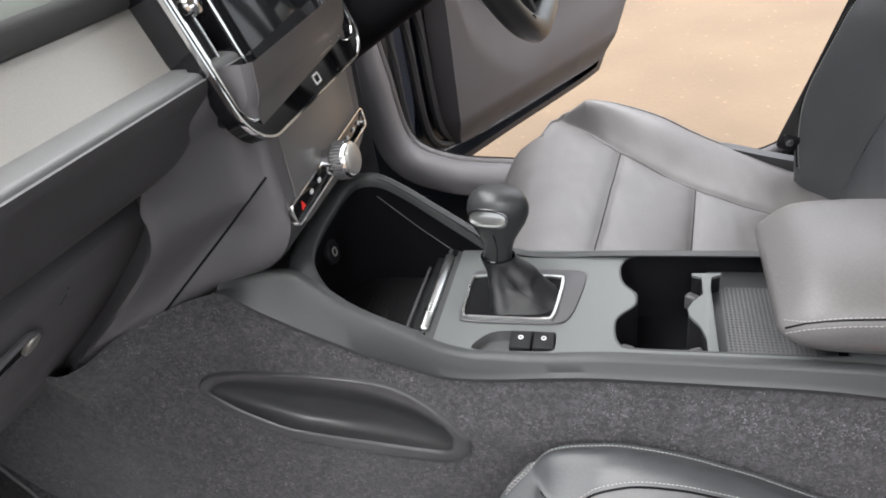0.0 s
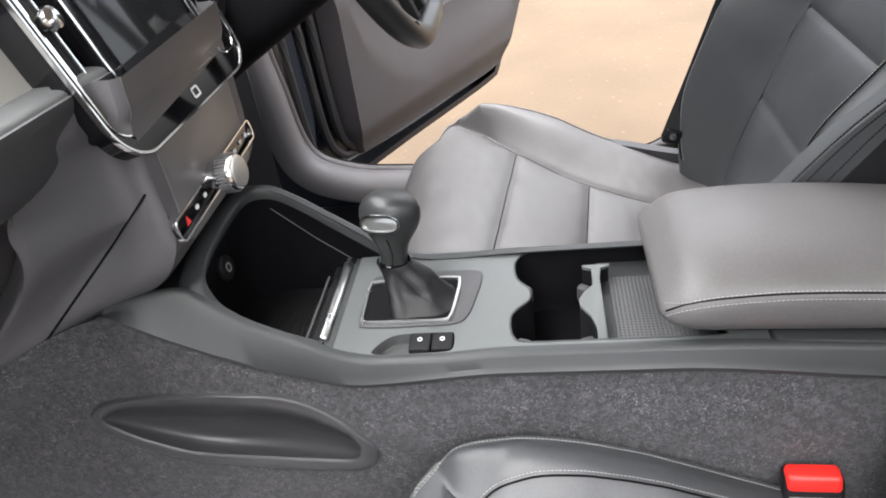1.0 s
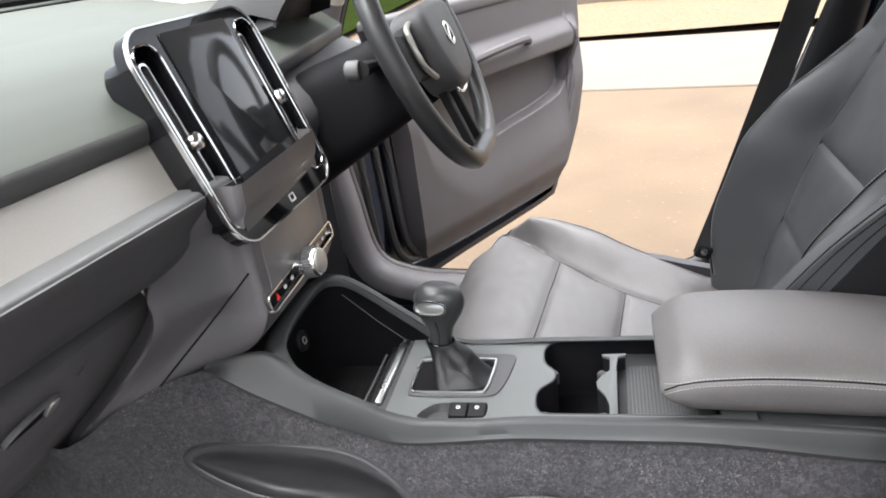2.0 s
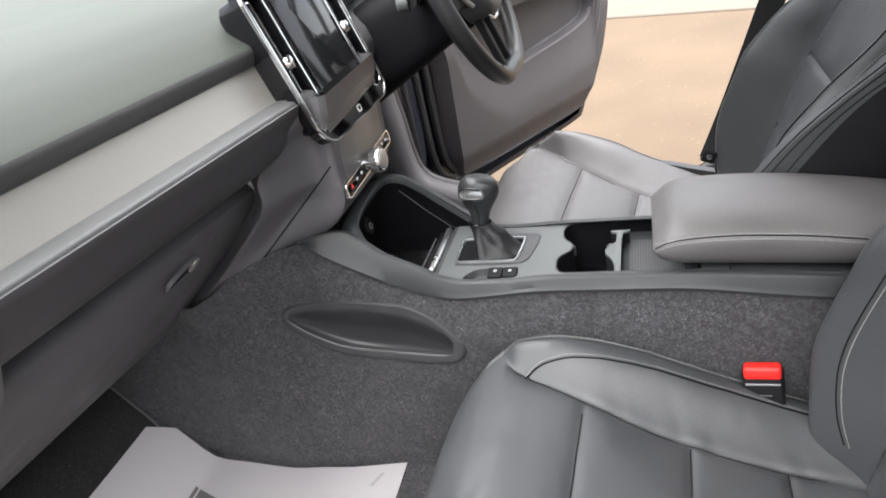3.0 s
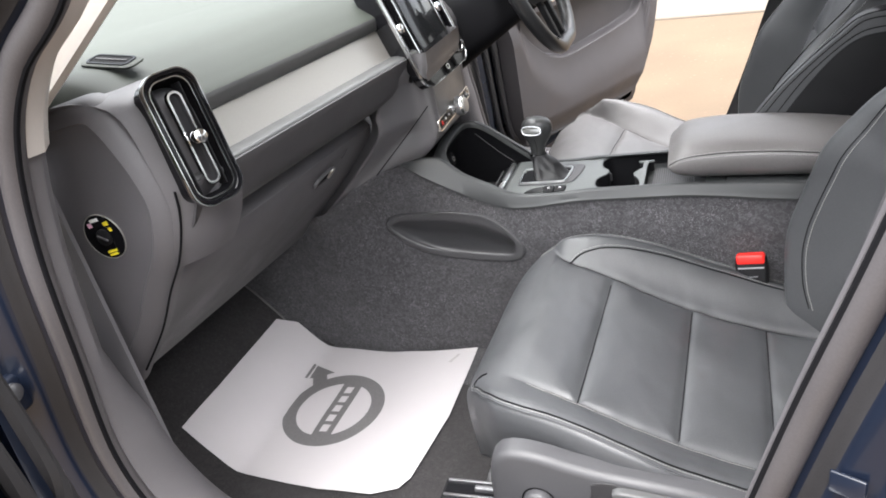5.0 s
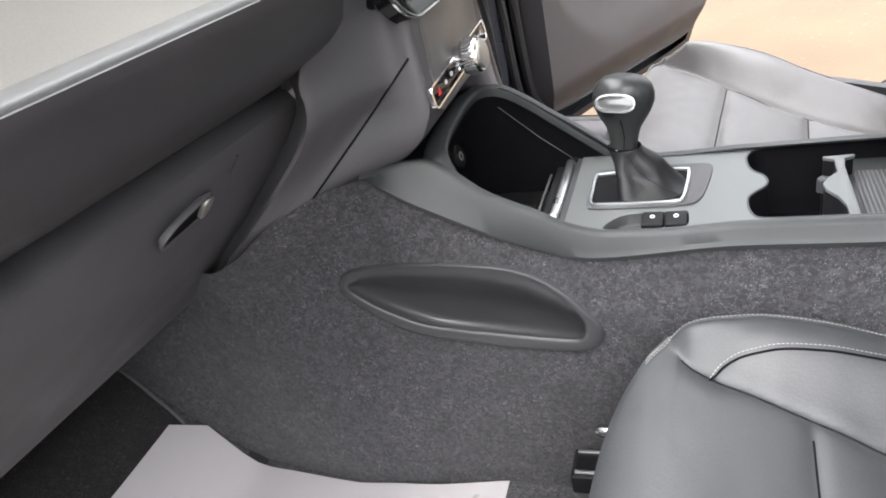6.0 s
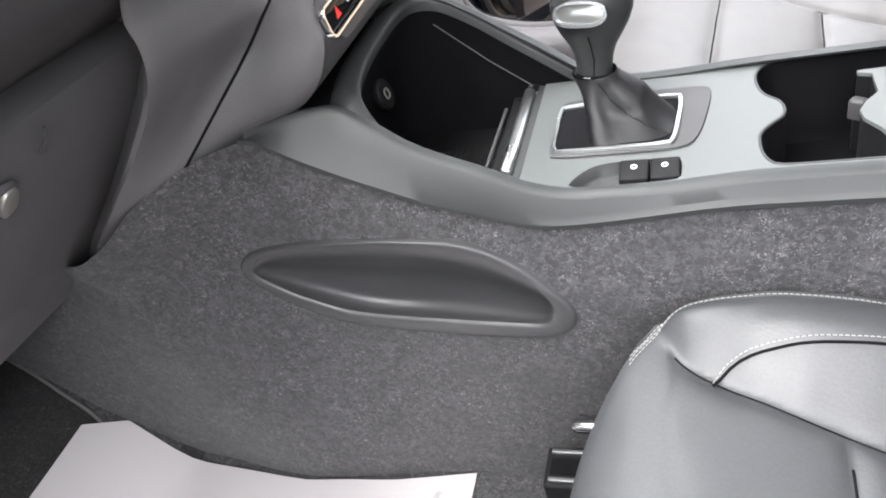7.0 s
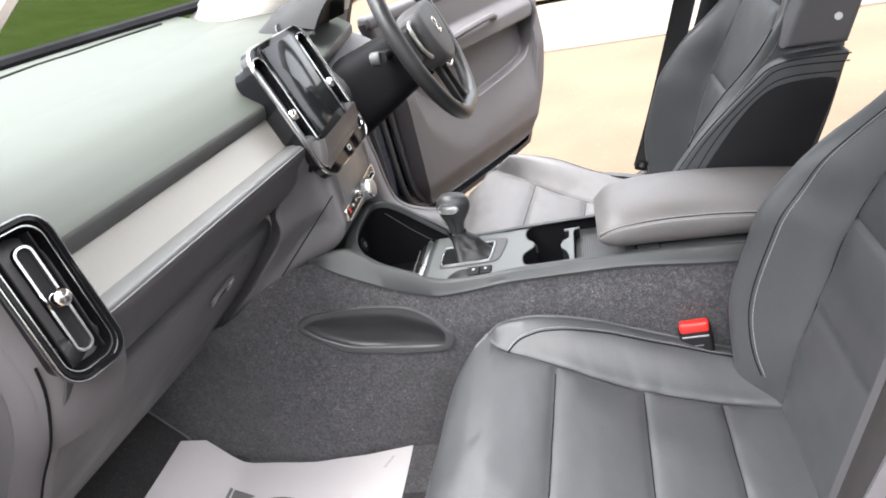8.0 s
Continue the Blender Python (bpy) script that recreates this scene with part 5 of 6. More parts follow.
        if s > 0 and inb > 0:
            for k in (1, 2):
                part("stitching", stitches(line([(x, width(x, s) - 0.004 - 0.0042 * k * (1 - ease((x - 0.034) / 0.07))) for x in (0.042, 0.048, 0.06, 0.08, 0.095)], 40)), THREAD, th, "pale stitching")
        if s < 0 and inb > 0:
            part("stitching", stitches(line([(x, s * (fold(x, s) + 0.004)) for x in (0.13, 0.165, 0.20, 0.28, 0.342, 0.45, 0.50)])), THREAD, th, "pale stitching")
            part("seam", tube(line([(x + 0.006, w + 0.006) for x, w in loop] + [(x, s * (width(x, s) - 0.0075)) for x in (0.050, 0.06, 0.08, 0.12, 0.18, 0.3, 0.42, 0.50)]), 0.0010, 5), DEEP, th)
        part("seam", tube(line([(x, s * fold(x, s)) for x in (0.102 if s > 0 else 0.155, 0.136 if s > 0 else 0.165, 0.18, 0.214, 0.28, 0.342, 0.45, 0.50)]), 0.0006 if s > 0 else 0.0005, 5), DEEP, th)
    for k in range(3):
        part("seam", tube(line([(crossings(w)[k], w) for w in np.linspace(-0.168 if inb > 0 else -0.96 * fold(crossings(-0.12)[k], -1), 0.145, 11)], 40), 0.0009, 5), DEEP, th)

    # backrest: s runs up the back, w across, bulge towards the occupant
    foot = Vector((0.545 + dx * 1.1, cy, 0.505 + dz))
    up = Vector((math.sin(radians(lean)), 0, math.cos(radians(lean))))
    out = Vector((-math.cos(radians(lean)), 0, math.sin(radians(lean))))

    def bw(s):
        return ramp(s, (-0.08, 0.0, 0.06, 0.14, 0.26, 0.38, 0.46, 0.54, 0.62, 0.66), (0.20, 0.215, 0.235, 0.248, 0.252, 0.246, 0.218, 0.185, 0.170, 0.15))

    def bf(s):
        return ramp(s, (-0.08, 0.1, 0.3, 0.42, 0.66), (0.145, 0.148, 0.152, 0.13, 0.10))

    def bsurf(s, w):
        a, W, f = abs(w), bw(s), bf(s)
        h = ramp(s, (-0.08, 0, 0.12, 0.25, 0.45, 0.60, 0.66), (-0.02, 0.0, 0.012, 0.012, 0.0, -0.012, -0.035))
        if a > f:
            t = (a - f) / max(0.02, W - f)
            h += ramp(s, (-0.06, 0.03, 0.16, 0.25, 0.34, 0.42, 0.49), (0.035, 0.064, 0.088, 0.088, 0.066, 0.032, 0.006)) * ease(min(1, 1.3 * t)) - 0.02 * max(0, t - 0.75) ** 2 / 0.06
        gaps = [abs(a - f)]
        if a < f:
            gaps += [abs(s - 0.17), abs(s - 0.31), abs(s - 0.50)]
        g = min(gaps)
        h += 0.006 * (1 - math.exp(-g / 0.018)) - 0.003 * math.exp(-(g / 0.0026) ** 2)
        return h + 0.0014 * noise.noise((s * 15, w * 15, 7))

    def thick(e):
        """How much of the full depth the backrest has here; the driver seat is slimmer."""
        return 1.0 if inb > 0 else max(0.3, min(1.0, ((e - foot).dot(out) + 0.100) / 0.158))

    def Q(s, w, d):
        return foot + up * s + out * d + Vector((0, inb * w, 0))

    rows = []
    for s in np.linspace(-0.08, 0.66, 130):
        W = bw(s)
        rows.append([Q(s, u * W, bsurf(s, u * W)) for u in np.linspace(-1, 1, 100)])
    bm = loft(rows)
    for side in (0, -1):
        sgn = -1 if side == 0 else 1
        skirt = [[r[side] for r in rows]]
        for back, push in ((0.008, 0.005), (0.03, 0.010), (0.06, 0.010), (0.10, 0.008), (0.135, 0.0), (0.158, -0.02)):
            skirt.append([e - out * back * thick(e) + Vector((0, inb * sgn * push, 0)) for e in skirt[0]])
        loft(skirt, bm=bm)
    top = [rows[-1]]
    for back, lift in ((0.01, 0.012), (0.03, 0.02), (0.06, 0.018), (0.10, 0.0)):
        top.append([e - out * back * thick(rows[-1][50]) + up * lift for e in rows[-1]])
    loft(top, bm=bm)
    bmesh.ops.remove_doubles(bm, verts=bm.verts, dist=1e-5)
    part("backrest", bm, LEATHER, th, "", 70)
    # shell behind
    rows = []
    for s in np.linspace(-0.08, 0.67, 16):
        W = bw(s) - 0.012
        rows.append([Q(s, u * W, (-0.125 if inb > 0 else -0.080) - (0.035 if inb > 0 else 0.018) * (1 - u * u)) for u in np.linspace(-1, 1, 14)])
    part("back_shell", solid(rows, 0.006), BLACK, th)
    for s in (1, -1):
        def bl(pairs, lift=0.0015):
            return [Q(p.x, s * p.y, bsurf(p.x, p.y) + lift) for p in curve([(a, b, 0) for a, b in pairs], 60)]
        part("stitching", stitches(bl([(q, bw(q) - (0.053 if inb > 0 else 0.030)) for q in (0.02, 0.06, 0.14, 0.26, 0.36, 0.42, 0.47)]), r=0.0007), THREAD, th, "pale stitching")
        part("stitching", stitches(bl([(q, bw(q) - 0.006) for q in (0.02, 0.06, 0.14, 0.26, 0.36, 0.42, 0.47)])), THREAD, th, "pale stitching")
        part("seam", tube(bl([(q, bw(q) - (0.0495 if inb > 0 else 0.027)) for q in (0.02, 0.06, 0.14, 0.26, 0.36, 0.42, 0.47)]), 0.0007 if inb > 0 else 0.0011, 5), DEEP, th)
        part("seam", tube(bl([(q, bf(q)) for q in (-0.04, 0.1, 0.2, 0.3, 0.42, 0.5)]), 0.0009, 5), DEEP, th)
        side = [Q(q, s * (bw(q) + 0.0115), bsurf(q, bw(q)) - 0.035) for q in (0.02, 0.14, 0.26, 0.38, 0.46, 0.50)]
        part("stitching", stitches(curve(side, 60), lift=(0, 0.0006 * inb * s, 0)), THREAD, th, "pale stitching")
    # head restraint
    rows = []
    for a in np.linspace(-1, 1, 15):
        k = (1 - abs(a) ** 4) ** 0.5
        rows.append([Q(0.775 + 0.075 * k * math.sin(b), 0.13 * a, -0.06 + (0.045 * k + 0.004) * math.cos(b)) for b in np.linspace(0, 6.28318, 25)[:-1]])
    part("head_restraint", loft(rows, True, True), leather, th)
    for s in (1, -1):
        part("post", tube([Q(0.62, s * 0.06, -0.06), Q(0.73, s * 0.06, -0.06)], 0.006, 8), CHROME, th)

    # plinth and outer valance with controls
    part("plinth", block(0.46, 0.42, 0.075, Matrix.Translation(P(0.32, 0, 0.42)), 0.02), BLACK, th)
    vo = -0.252
    shape = [(0.092, 0.470), (0.094, 0.55), (0.102, 0.588), (0.116, 0.601), (0.140, 0.604), (0.175, 0.597), (0.201, 0.588), (0.24, 0.578), (0.273, 0.572), (0.348, 0.559), (0.40, 0.545), (0.50, 0.52), (0.56, 0.50), (0.56, 0.42), (0.40, 0.41), (0.20, 0.415), (0.112, 0.430)]
    vl = [(p.x, p.y) for p in curve([(a, b, 0) for a, b in shape], 70, True)]
    vm = basis(P(0, vo, 0), (1, 0, 0), (0, 0, 1)) if inb > 0 else basis(P(0, vo, 0), (1, 0, 0), (0, 0, -1))
    if inb > 0:
        val = part("valance", slab(vl, 0.030, vm @ pose(0, 0, -0.012), 0.012, 3), VALANCE, th, "dark grey plastic seat valance")
    else:
        val = part("valance", slab([(a, -b) for a, b in vl], 0.030, vm @ pose(0, 0, -0.012), 0.010, 4), VALANCE, th, "dark grey plastic seat valance")
    if inb > 0:
        part("lumbar_knob", lathe([(0.020, 0), (0.020, 0.006), (0.0185, 0.010), (0.015, 0.0125), (0.0, 0.013)], vm @ pose(0.158, 0.526, 0.0185)), VALANCE, val, "round dark grey lumbar knob")
        part("knob_gap", lathe([(0.0225, 0), (0.0222, 0.0008), (0.0, 0.0008)], vm @ pose(0.158, 0.526, 0.0176)), DEEP, val)
        # lever recess: a thin slab whose darker valance grey paints the shade inside
        part("lever_scoop", slab([(p.x, p.y) for p in curve([(0.242, 0.568, 0), (0.228, 0.545, 0), (0.221, 0.481, 0), (0.30, 0.450, 0), (0.42, 0.450, 0), (0.45, 0.51, 0), (0.348, 0.548, 0)], 40, True)], 0.002, vm @ pose(0, 0, 0.0178), 0.0008), SCOOP_SHADE, val)
        lev = [(p.x, p.y) for p in curve([(0.262, 0.564, 0), (0.262, 0.545, 0), (0.314, 0.512, 0), (0.338, 0.520, 0), (0.369, 0.532, 0), (0.42, 0.523, 0), (0.43, 0.530, 0), (0.384, 0.544, 0), (0.318, 0.556, 0)], 50, True)]
        part("lever", slab(lev, 0.012, vm @ pose(0, 0, 0.019), 0.004, 3), SOFT, val, "grey height lever")
    # rails
    for w in (-0.215, 0.215):
        r = part("rail", block(0.56, 0.040, 0.026, Matrix.Translation(P(0.275, w, 0.458)), 0.003), BLACK, th, "black steel seat rail")
        part("rail_slot", block(0.54, 0.016, 0.004, Matrix.Translation(P(0.270, w, 0.4705)), 0.001), DEEP, r)
        for e in (-0.014, 0.014):
            part("rail_edge", block(0.545, 0.0045, 0.004, Matrix.Translation(P(0.272, w + e, 0.4725)), 0.0012), METAL, r, "bright steel rail edge")
        part("rail_slide", block(0.46, 0.010, 0.010, Matrix.Translation(P(0.275, w, 0.475)), 0.003), METAL, r, "bright steel slide")
        # glints at the rail's holes, drawn as tiny bright steel blocks
        for px in (0.025, 0.045, 0.068):
            part("rail_mark", block(0.0055, 0.0012, 0.003, Matrix.Translation(P(px, w - 0.0205, 0.4555)), 0.0), METAL, r)
        part("rail_foot", block(0.05, 0.036, 0.085, Matrix.Translation(P(0.045, w, 0.404)), 0.006), DEEP, r)
    part("handle_end", block(0.055, 0.012, 0.013, Matrix.Translation(P(0.004, 0.247, 0.487)), 0.005), CHROME, th, "bright end of the slide lever")
    part("handle_bracket", block(0.046, 0.022, 0.060, Matrix.Translation(P(0.012, 0.236, 0.445)), 0.006), BLACK, th)
    for dz_ in (0.466, 0.444):
        part("bracket_pin", block(0.020, 0.006, 0.006, Matrix.Translation(P(-0.004, 0.247, dz_)), 0.002), CHROME, th)
    bar = curve([P(0.115, -0.17, 0.43), P(0.06, -0.165, 0.425), P(0.045, -0.13, 0.425), P(0.045, 0.13, 0.425), P(0.06, 0.165, 0.425), P(0.115, 0.17, 0.43)], 40)
    part("slide_handle", tube(bar, 0.008, 10), METAL, th, "steel slide handle under the cushion")
    return th


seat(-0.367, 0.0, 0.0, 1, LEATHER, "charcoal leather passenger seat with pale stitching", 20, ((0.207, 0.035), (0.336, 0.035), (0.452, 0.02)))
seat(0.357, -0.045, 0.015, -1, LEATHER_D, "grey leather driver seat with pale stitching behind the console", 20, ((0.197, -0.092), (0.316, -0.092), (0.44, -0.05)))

# driver seat: dark inset panel, piping and grey shoulder trim on the side towards the console
drv = bpy.data.objects["front_seat.001"]
SIDEM = basis((0, 0.0945, 0), (1, 0, 0), (0, 0, 1))
panel = [(p.x, p.y) for p in curve([(0.470, 0.720, 0), (0.492, 0.754, 0), (0.559, 0.843, 0), (0.606, 0.886, 0), (0.65, 0.897, 0), (0.712, 0.892, 0), (0.712, 0.868, 0), (0.690, 0.81, 0), (0.662, 0.745, 0), (0.61, 0.66, 0), (0.50, 0.64, 0)], 60, True)][::-1]
part("side_panel", slab(panel, 0.004, SIDEM, 0.0015), BLACK, drv, "black fabric side panel")
for pts in ([(0.459, 0.760), (0.511, 0.826), (0.593, 0.901), (0.637, 0.925), (0.735, 0.918)], [(0.448, 0.764), (0.504, 0.832), (0.580, 0.902), (0.632, 0.934), (0.737, 0.930)], [(0.478, 0.756), (0.535, 0.834), (0.60, 0.893), (0.645, 0.909), (0.72, 0.904)]):
    part("stitching", stitches([Vector((a, 0.0915, b)) for a, b in pts], lift=(0, -0.0004, 0)), SEALGREY, drv, "grey stitching")
    part("seam", tube(curve([Vector((a, 0.0935, b - 0.003)) for a, b in pts], 40), 0.0010, 6), DEEP, drv)
band = [(p.x, p.y) for p in curve([(0.445, 0.74, 0), (0.452, 0.762, 0), (0.505, 0.826, 0), (0.582, 0.896, 0), (0.634, 0.932, 0), (0.732, 0.932, 0), (0.728, 0.912, 0), (0.694, 0.80, 0), (0.63, 0.66, 0), (0.48, 0.64, 0)], 70, True)][::-1]
part("side_band", slab(band, 0.030, SIDEM @ pose(0, 0, -0.0285), 0.003), LEATHER, drv)
part("shoulder_trim", slab([(0.785, 1.075), (0.700, 1.085), (0.640, 0.948), (0.738, 0.940)], 0.060, SIDEM @ pose(0, 0, -0.075), 0.010, 4), DOORTRIM, drv, "grey plastic shoulder trim")
part("trim_button", lathe([(0.006, 0), (0.006, 0.002), (0.004, 0.003), (0, 0.003)], SIDEM @ pose(0.722, 0.985, -0.015)), WHITE, drv)


# belt buckle beside the passenger seat
buckle = thing("belt_buckle", (0.44, -0.125, 0.50), "red and black seat belt buckle beside the seat", "belt buckle")
BK = basis((0.4385, -0.125, 0.563), (0.980, -0.12, 0.10), (-0.07, 0.25, 0.97))
part("stem", block(0.034, 0.016, 0.10, Matrix.Translation((0.446, -0.128, 0.49)), 0.005), BLACK, buckle)
part("case", block(0.051, 0.062, 0.026, BK, 0.007), BLACK, buckle)
part("button", block(0.046, 0.0185, 0.022, BK @ pose(0, 0.0265, 0.0035), 0.005), RED, buckle, "bright red release button")
part("slot", block(0.042, 0.003, 0.004, BK @ pose(0, 0.0115, 0.0125), 0.001), METAL, buckle)
part("mark", block(0.020, 0.0016, 0.0006, BK @ pose(0, -0.004, 0.0132), 0), METAL, buckle)


# ---------------------------------------------------------------- paper mat on the passenger floor
mat = thing("paper_mat", (-0.35, -0.33, 0.366), "white paper floor mat with a grey printed ring emblem", "floor mat")
MAT = [(-0.563, -0.133), (-0.531, -0.104), (-0.484, -0.111), (-0.392, -0.120), (-0.30, -0.127), (-0.19, -0.118), (-0.102, -0.103), (-0.100, -0.32), (-0.120, -0.480), (-0.135, -0.505), (-0.178, -0.523), (-0.282, -0.525), (-0.413, -0.512), (-0.528, -0.500), (-0.563, -0.493), (-0.564, -0.335)]


def mat_z(x, y):
    return floor_height(x, y) + 0.0085 + 0.0025 * noise.noise((x * 7, y * 7, 1)) + 0.0015 * noise.noise((x * 22, y * 10, 4))


def lay(poly, lift, cell=0.008):
    """A thin sheet with this outline that follows the floor."""
    bm = bmesh.new()
    vs = [bm.verts.new((a, b, 0)) for a, b in poly]
    bm.faces.new(vs)
    x0, x1 = min(a for a, b in poly), max(a for a, b in poly)
    y0, y1 = min(b for a, b in poly), max(b for a, b in poly)
    for axis, lo_, hi_ in (((1, 0, 0), x0, x1), ((0, 1, 0), y0, y1)):
        c = lo_ + cell
        while c < hi_:
            bmesh.ops.bisect_plane(bm, geom=bm.verts[:] + bm.edges[:] + bm.faces[:], plane_co=Vector(axis) * c, plane_no=axis)
            c += cell
    for v in bm.verts:
        v.co.z = mat_z(v.co.x, v.co.y) + lift
    return bm


part("sheet", lay(MAT, 0.0, 0.02), PAPER, mat)
LC, LR = (-0.349, -0.320), 0.106


def emblem(pts):
    """Emblem coordinates, turned to lie as printed, to the floor."""
    a = radians(0)
    return [(LC[0] + LR * (p[0] * math.cos(a) - p[1] * math.sin(a)), LC[1] + LR * (p[0] * math.sin(a) + p[1] * math.cos(a))) for p in pts]


arcs = 60
for i in range(arcs):
    a0, a1 = 6.28318 * i / arcs, 6.28318 * (i + 1) / arcs
    if i == 0:
        ringbm = bmesh.new()
    q = emblem([(math.cos(a0), math.sin(a0)), (math.cos(a1), math.sin(a1)), (0.735 * math.cos(a1), 0.735 * math.sin(a1)), (0.735 * math.cos(a0), 0.735 * math.sin(a0))])
    ringbm.faces.new([ringbm.verts.new((x, y, mat_z(x, y) + 0.0008)) for x, y in q])
bmesh.ops.remove_doubles(ringbm, verts=ringbm.verts, dist=1e-5)
part("printed_ring", ringbm, PRINT, mat, "grey printed ring")
part("printed_arrow", lay(emblem([(-1.08, 1.29), (-1.08, 0.83), (-0.86, 0.86), (-0.68, 0.94), (-0.48, 1.05)]), 0.0010), PRINT, mat, "grey printed arrow")
part("printed_stem", lay(emblem([(-0.92, 0.90), (-0.76, 0.58), (-0.52, 0.78), (-0.64, 1.00)]), 0.0012), PRINT, mat)
part("printed_bar", lay(emblem([(-0.12, -0.79), (0.27, -0.75), (0.30, 0.74), (-0.11, 0.80)]), 0.0010), PRINT, mat, "grey printed bar")
for k in range(5):
    v = -0.54 + 0.27 * k
    part("pale_bar", lay(emblem([(0.0, v - 0.095), (0.155, v - 0.09), (0.165, v + 0.09), (0.01, v + 0.085)]), 0.0018), PAPER, mat)
part("small_print", lay([(-0.140, -0.128), (-0.134, -0.128), (-0.146, -0.158), (-0.154, -0.158)], 0.001), FAINT, mat)


# ---------------------------------------------------------------- steering wheel and column
wheel = thing("steering_wheel", (0.015, 0.342, 1.055), "black leather steering wheel with satin trim", "steering wheel")
WM = basis((0.014, 0.342, 1.055), (0, 1, 0), (-0.36, 0, 0.93))


def wheel_at(a, r, d=0.0):
    x, y = r * math.cos(a), r * math.sin(a)
    y = max(y, -0.172)
    return WM @ Vector((x, y, d))


part("rim", tube([wheel_at(6.28318 * i / 72, 0.180) for i in range(72)], 0.0155, 14, True, up=tuple(WM.to_3x3() @ Vector((0, 0, 1)))), WHEELHIDE, wheel)
part("boss", slab([(p.x, p.y) for p in curve([(-0.075, 0.045, 0), (0, 0.055, 0), (0.075, 0.045, 0), (0.080, 0.0, 0), (0.055, -0.058, 0), (0, -0.075, 0), (-0.055, -0.058, 0), (-0.080, 0.0, 0)], 48, True)], 0.050, WM @ pose(0, 0, -0.015), 0.012, 4), TRIM, wheel, "dark airbag cover")
part("badge_ring", collar([(0.018 * math.cos(a), 0.018 * math.sin(a)) for a in np.linspace(0, 6.283, 25)[:-1]], [(0.013 * math.cos(a), 0.013 * math.sin(a)) for a in np.linspace(0, 6.283, 25)[:-1]], 0.002, WM @ pose(0, 0.0, 0.0352)), CHROME, wheel, "round chrome badge")
part("badge_bar", block(0.030, 0.006, 0.002, WM @ pose(0, 0, 0.0362, 0, 0, 45), 0.0006), CHROME, wheel)
for s in (-1, 1):
    part("spoke", slab([(p.x, p.y) for p in curve([(s * 0.06, 0.035, 0), (s * 0.12, 0.030, 0), (s * 0.172, 0.032, 0), (s * 0.172, -0.025, 0), (s * 0.11, -0.030, 0), (s * 0.06, -0.035, 0)], 36, True)][::s], 0.018, WM @ pose(0, 0, -0.008), 0.004), BLACK, wheel)
    part("spoke_trim", tube(curve([WM @ Vector((s * 0.085, 0.038, 0.014)), WM @ Vector((s * 0.115, 0.030, 0.015)), WM @ Vector((s * 0.118, -0.015, 0.015)), WM @ Vector((s * 0.085, -0.040, 0.014))], 24), 0.004, 8), SATIN, wheel, "satin silver switch surround")
for k in (-1, 1):
    part("lower_spoke", slab([(k * 0.018, -0.066), (k * 0.040, -0.062), (k * 0.034, -0.168), (k * 0.020, -0.168)][::k], 0.012, WM @ pose(0, 0, -0.010), 0.003), BLACK, wheel)
part("spoke_trim", tube(curve([WM @ Vector((-0.036, -0.066, 0.016)), WM @ Vector((-0.018, -0.080, 0.018)), WM @ Vector((0.018, -0.080, 0.018)), WM @ Vector((0.036, -0.066, 0.016))], 20), 0.0024, 8), CHROME, wheel, "thin chrome crescent under the airbag cover")
part("seam", tube([wheel_at(4.05, 0.180, 0.0152), wheel_at(4.08, 0.178, 0.0158), wheel_at(4.11, 0.180, 0.0152)], 0.0008, 5), DEEP, wheel)

column = thing("steering_column", (-0.15, 0.342, 1.0), "dark plastic steering column shroud with stalks", "steering column")
rows = []
for t in np.linspace(0, 1, 10):
    c = WM @ Vector((0, -0.018 - 0.01 * t, -0.02 - 0.24 * t))
    w, h = 0.062 + 0.030 * t, 0.058 + 0.030 * t
    rows.append([c + WM.to_3x3() @ Vector((w * math.copysign(abs(math.cos(a)) ** 0.5, math.cos(a)), h * math.copysign(abs(math.sin(a)) ** 0.5, math.sin(a)), 0)) for a in np.linspace(0, 6.28318, 41)[:-1]])
part("shroud", loft(rows, True, True), DEEP, column)
for s in (-1, 1):
    p0, p1 = WM @ Vector((s * 0.05, 0.012, -0.065)), WM @ Vector((s * 0.145, 0.018, -0.055))
    st = part("stalk", tube([p0, p0.lerp(p1, 0.5), p1], 0.009, 10, taper=lambda u: 0.8 + 0.5 * u), BLACK, column, "black stalk")
    part("stalk_end", lathe([(0.012, 0), (0.0135, 0.004), (0.0135, 0.016), (0.011, 0.019), (0, 0.02)], Matrix.Translation(p1) @ pose(0, 0, 0, 0, 90 * s, 0)), SOFT, st)

# driver side of the dashboard: cluster hood, knee panel
HOOD = [(-0.32, 1.135), (-0.26, 1.172), (-0.185, 1.180), (-0.150, 1.168), (-0.152, 1.158), (-0.19, 1.150), (-0.24, 1.09), (-0.24, 1.02)]
part("cluster_hood", solid([[Vector((a - 0.04 * abs((y - 0.40) / 0.12) ** 3, y, b - 0.060 * abs((y - 0.40) / 0.12) ** 4)) for a, b in HOOD] for y in np.linspace(0.285, 0.515, 24)], 0.004), BLACK, dash, "black instrument hood")
part("cluster", slab(rounded(0.24, 0.12, 0.02), 0.004, basis((-0.243, 0.385, 1.085), (0, 1, 0), (-0.3, 0, 0.95)), 0.002), SCREEN, dash, "dark instrument display")
KNEE = [(-0.20, 1.05), (-0.155, 1.02), (-0.140, 0.985), (-0.150, 0.95), (-0.19, 0.89), (-0.25, 0.82), (-0.34, 0.76), (-0.45, 0.72), (-0.55, 0.73)]
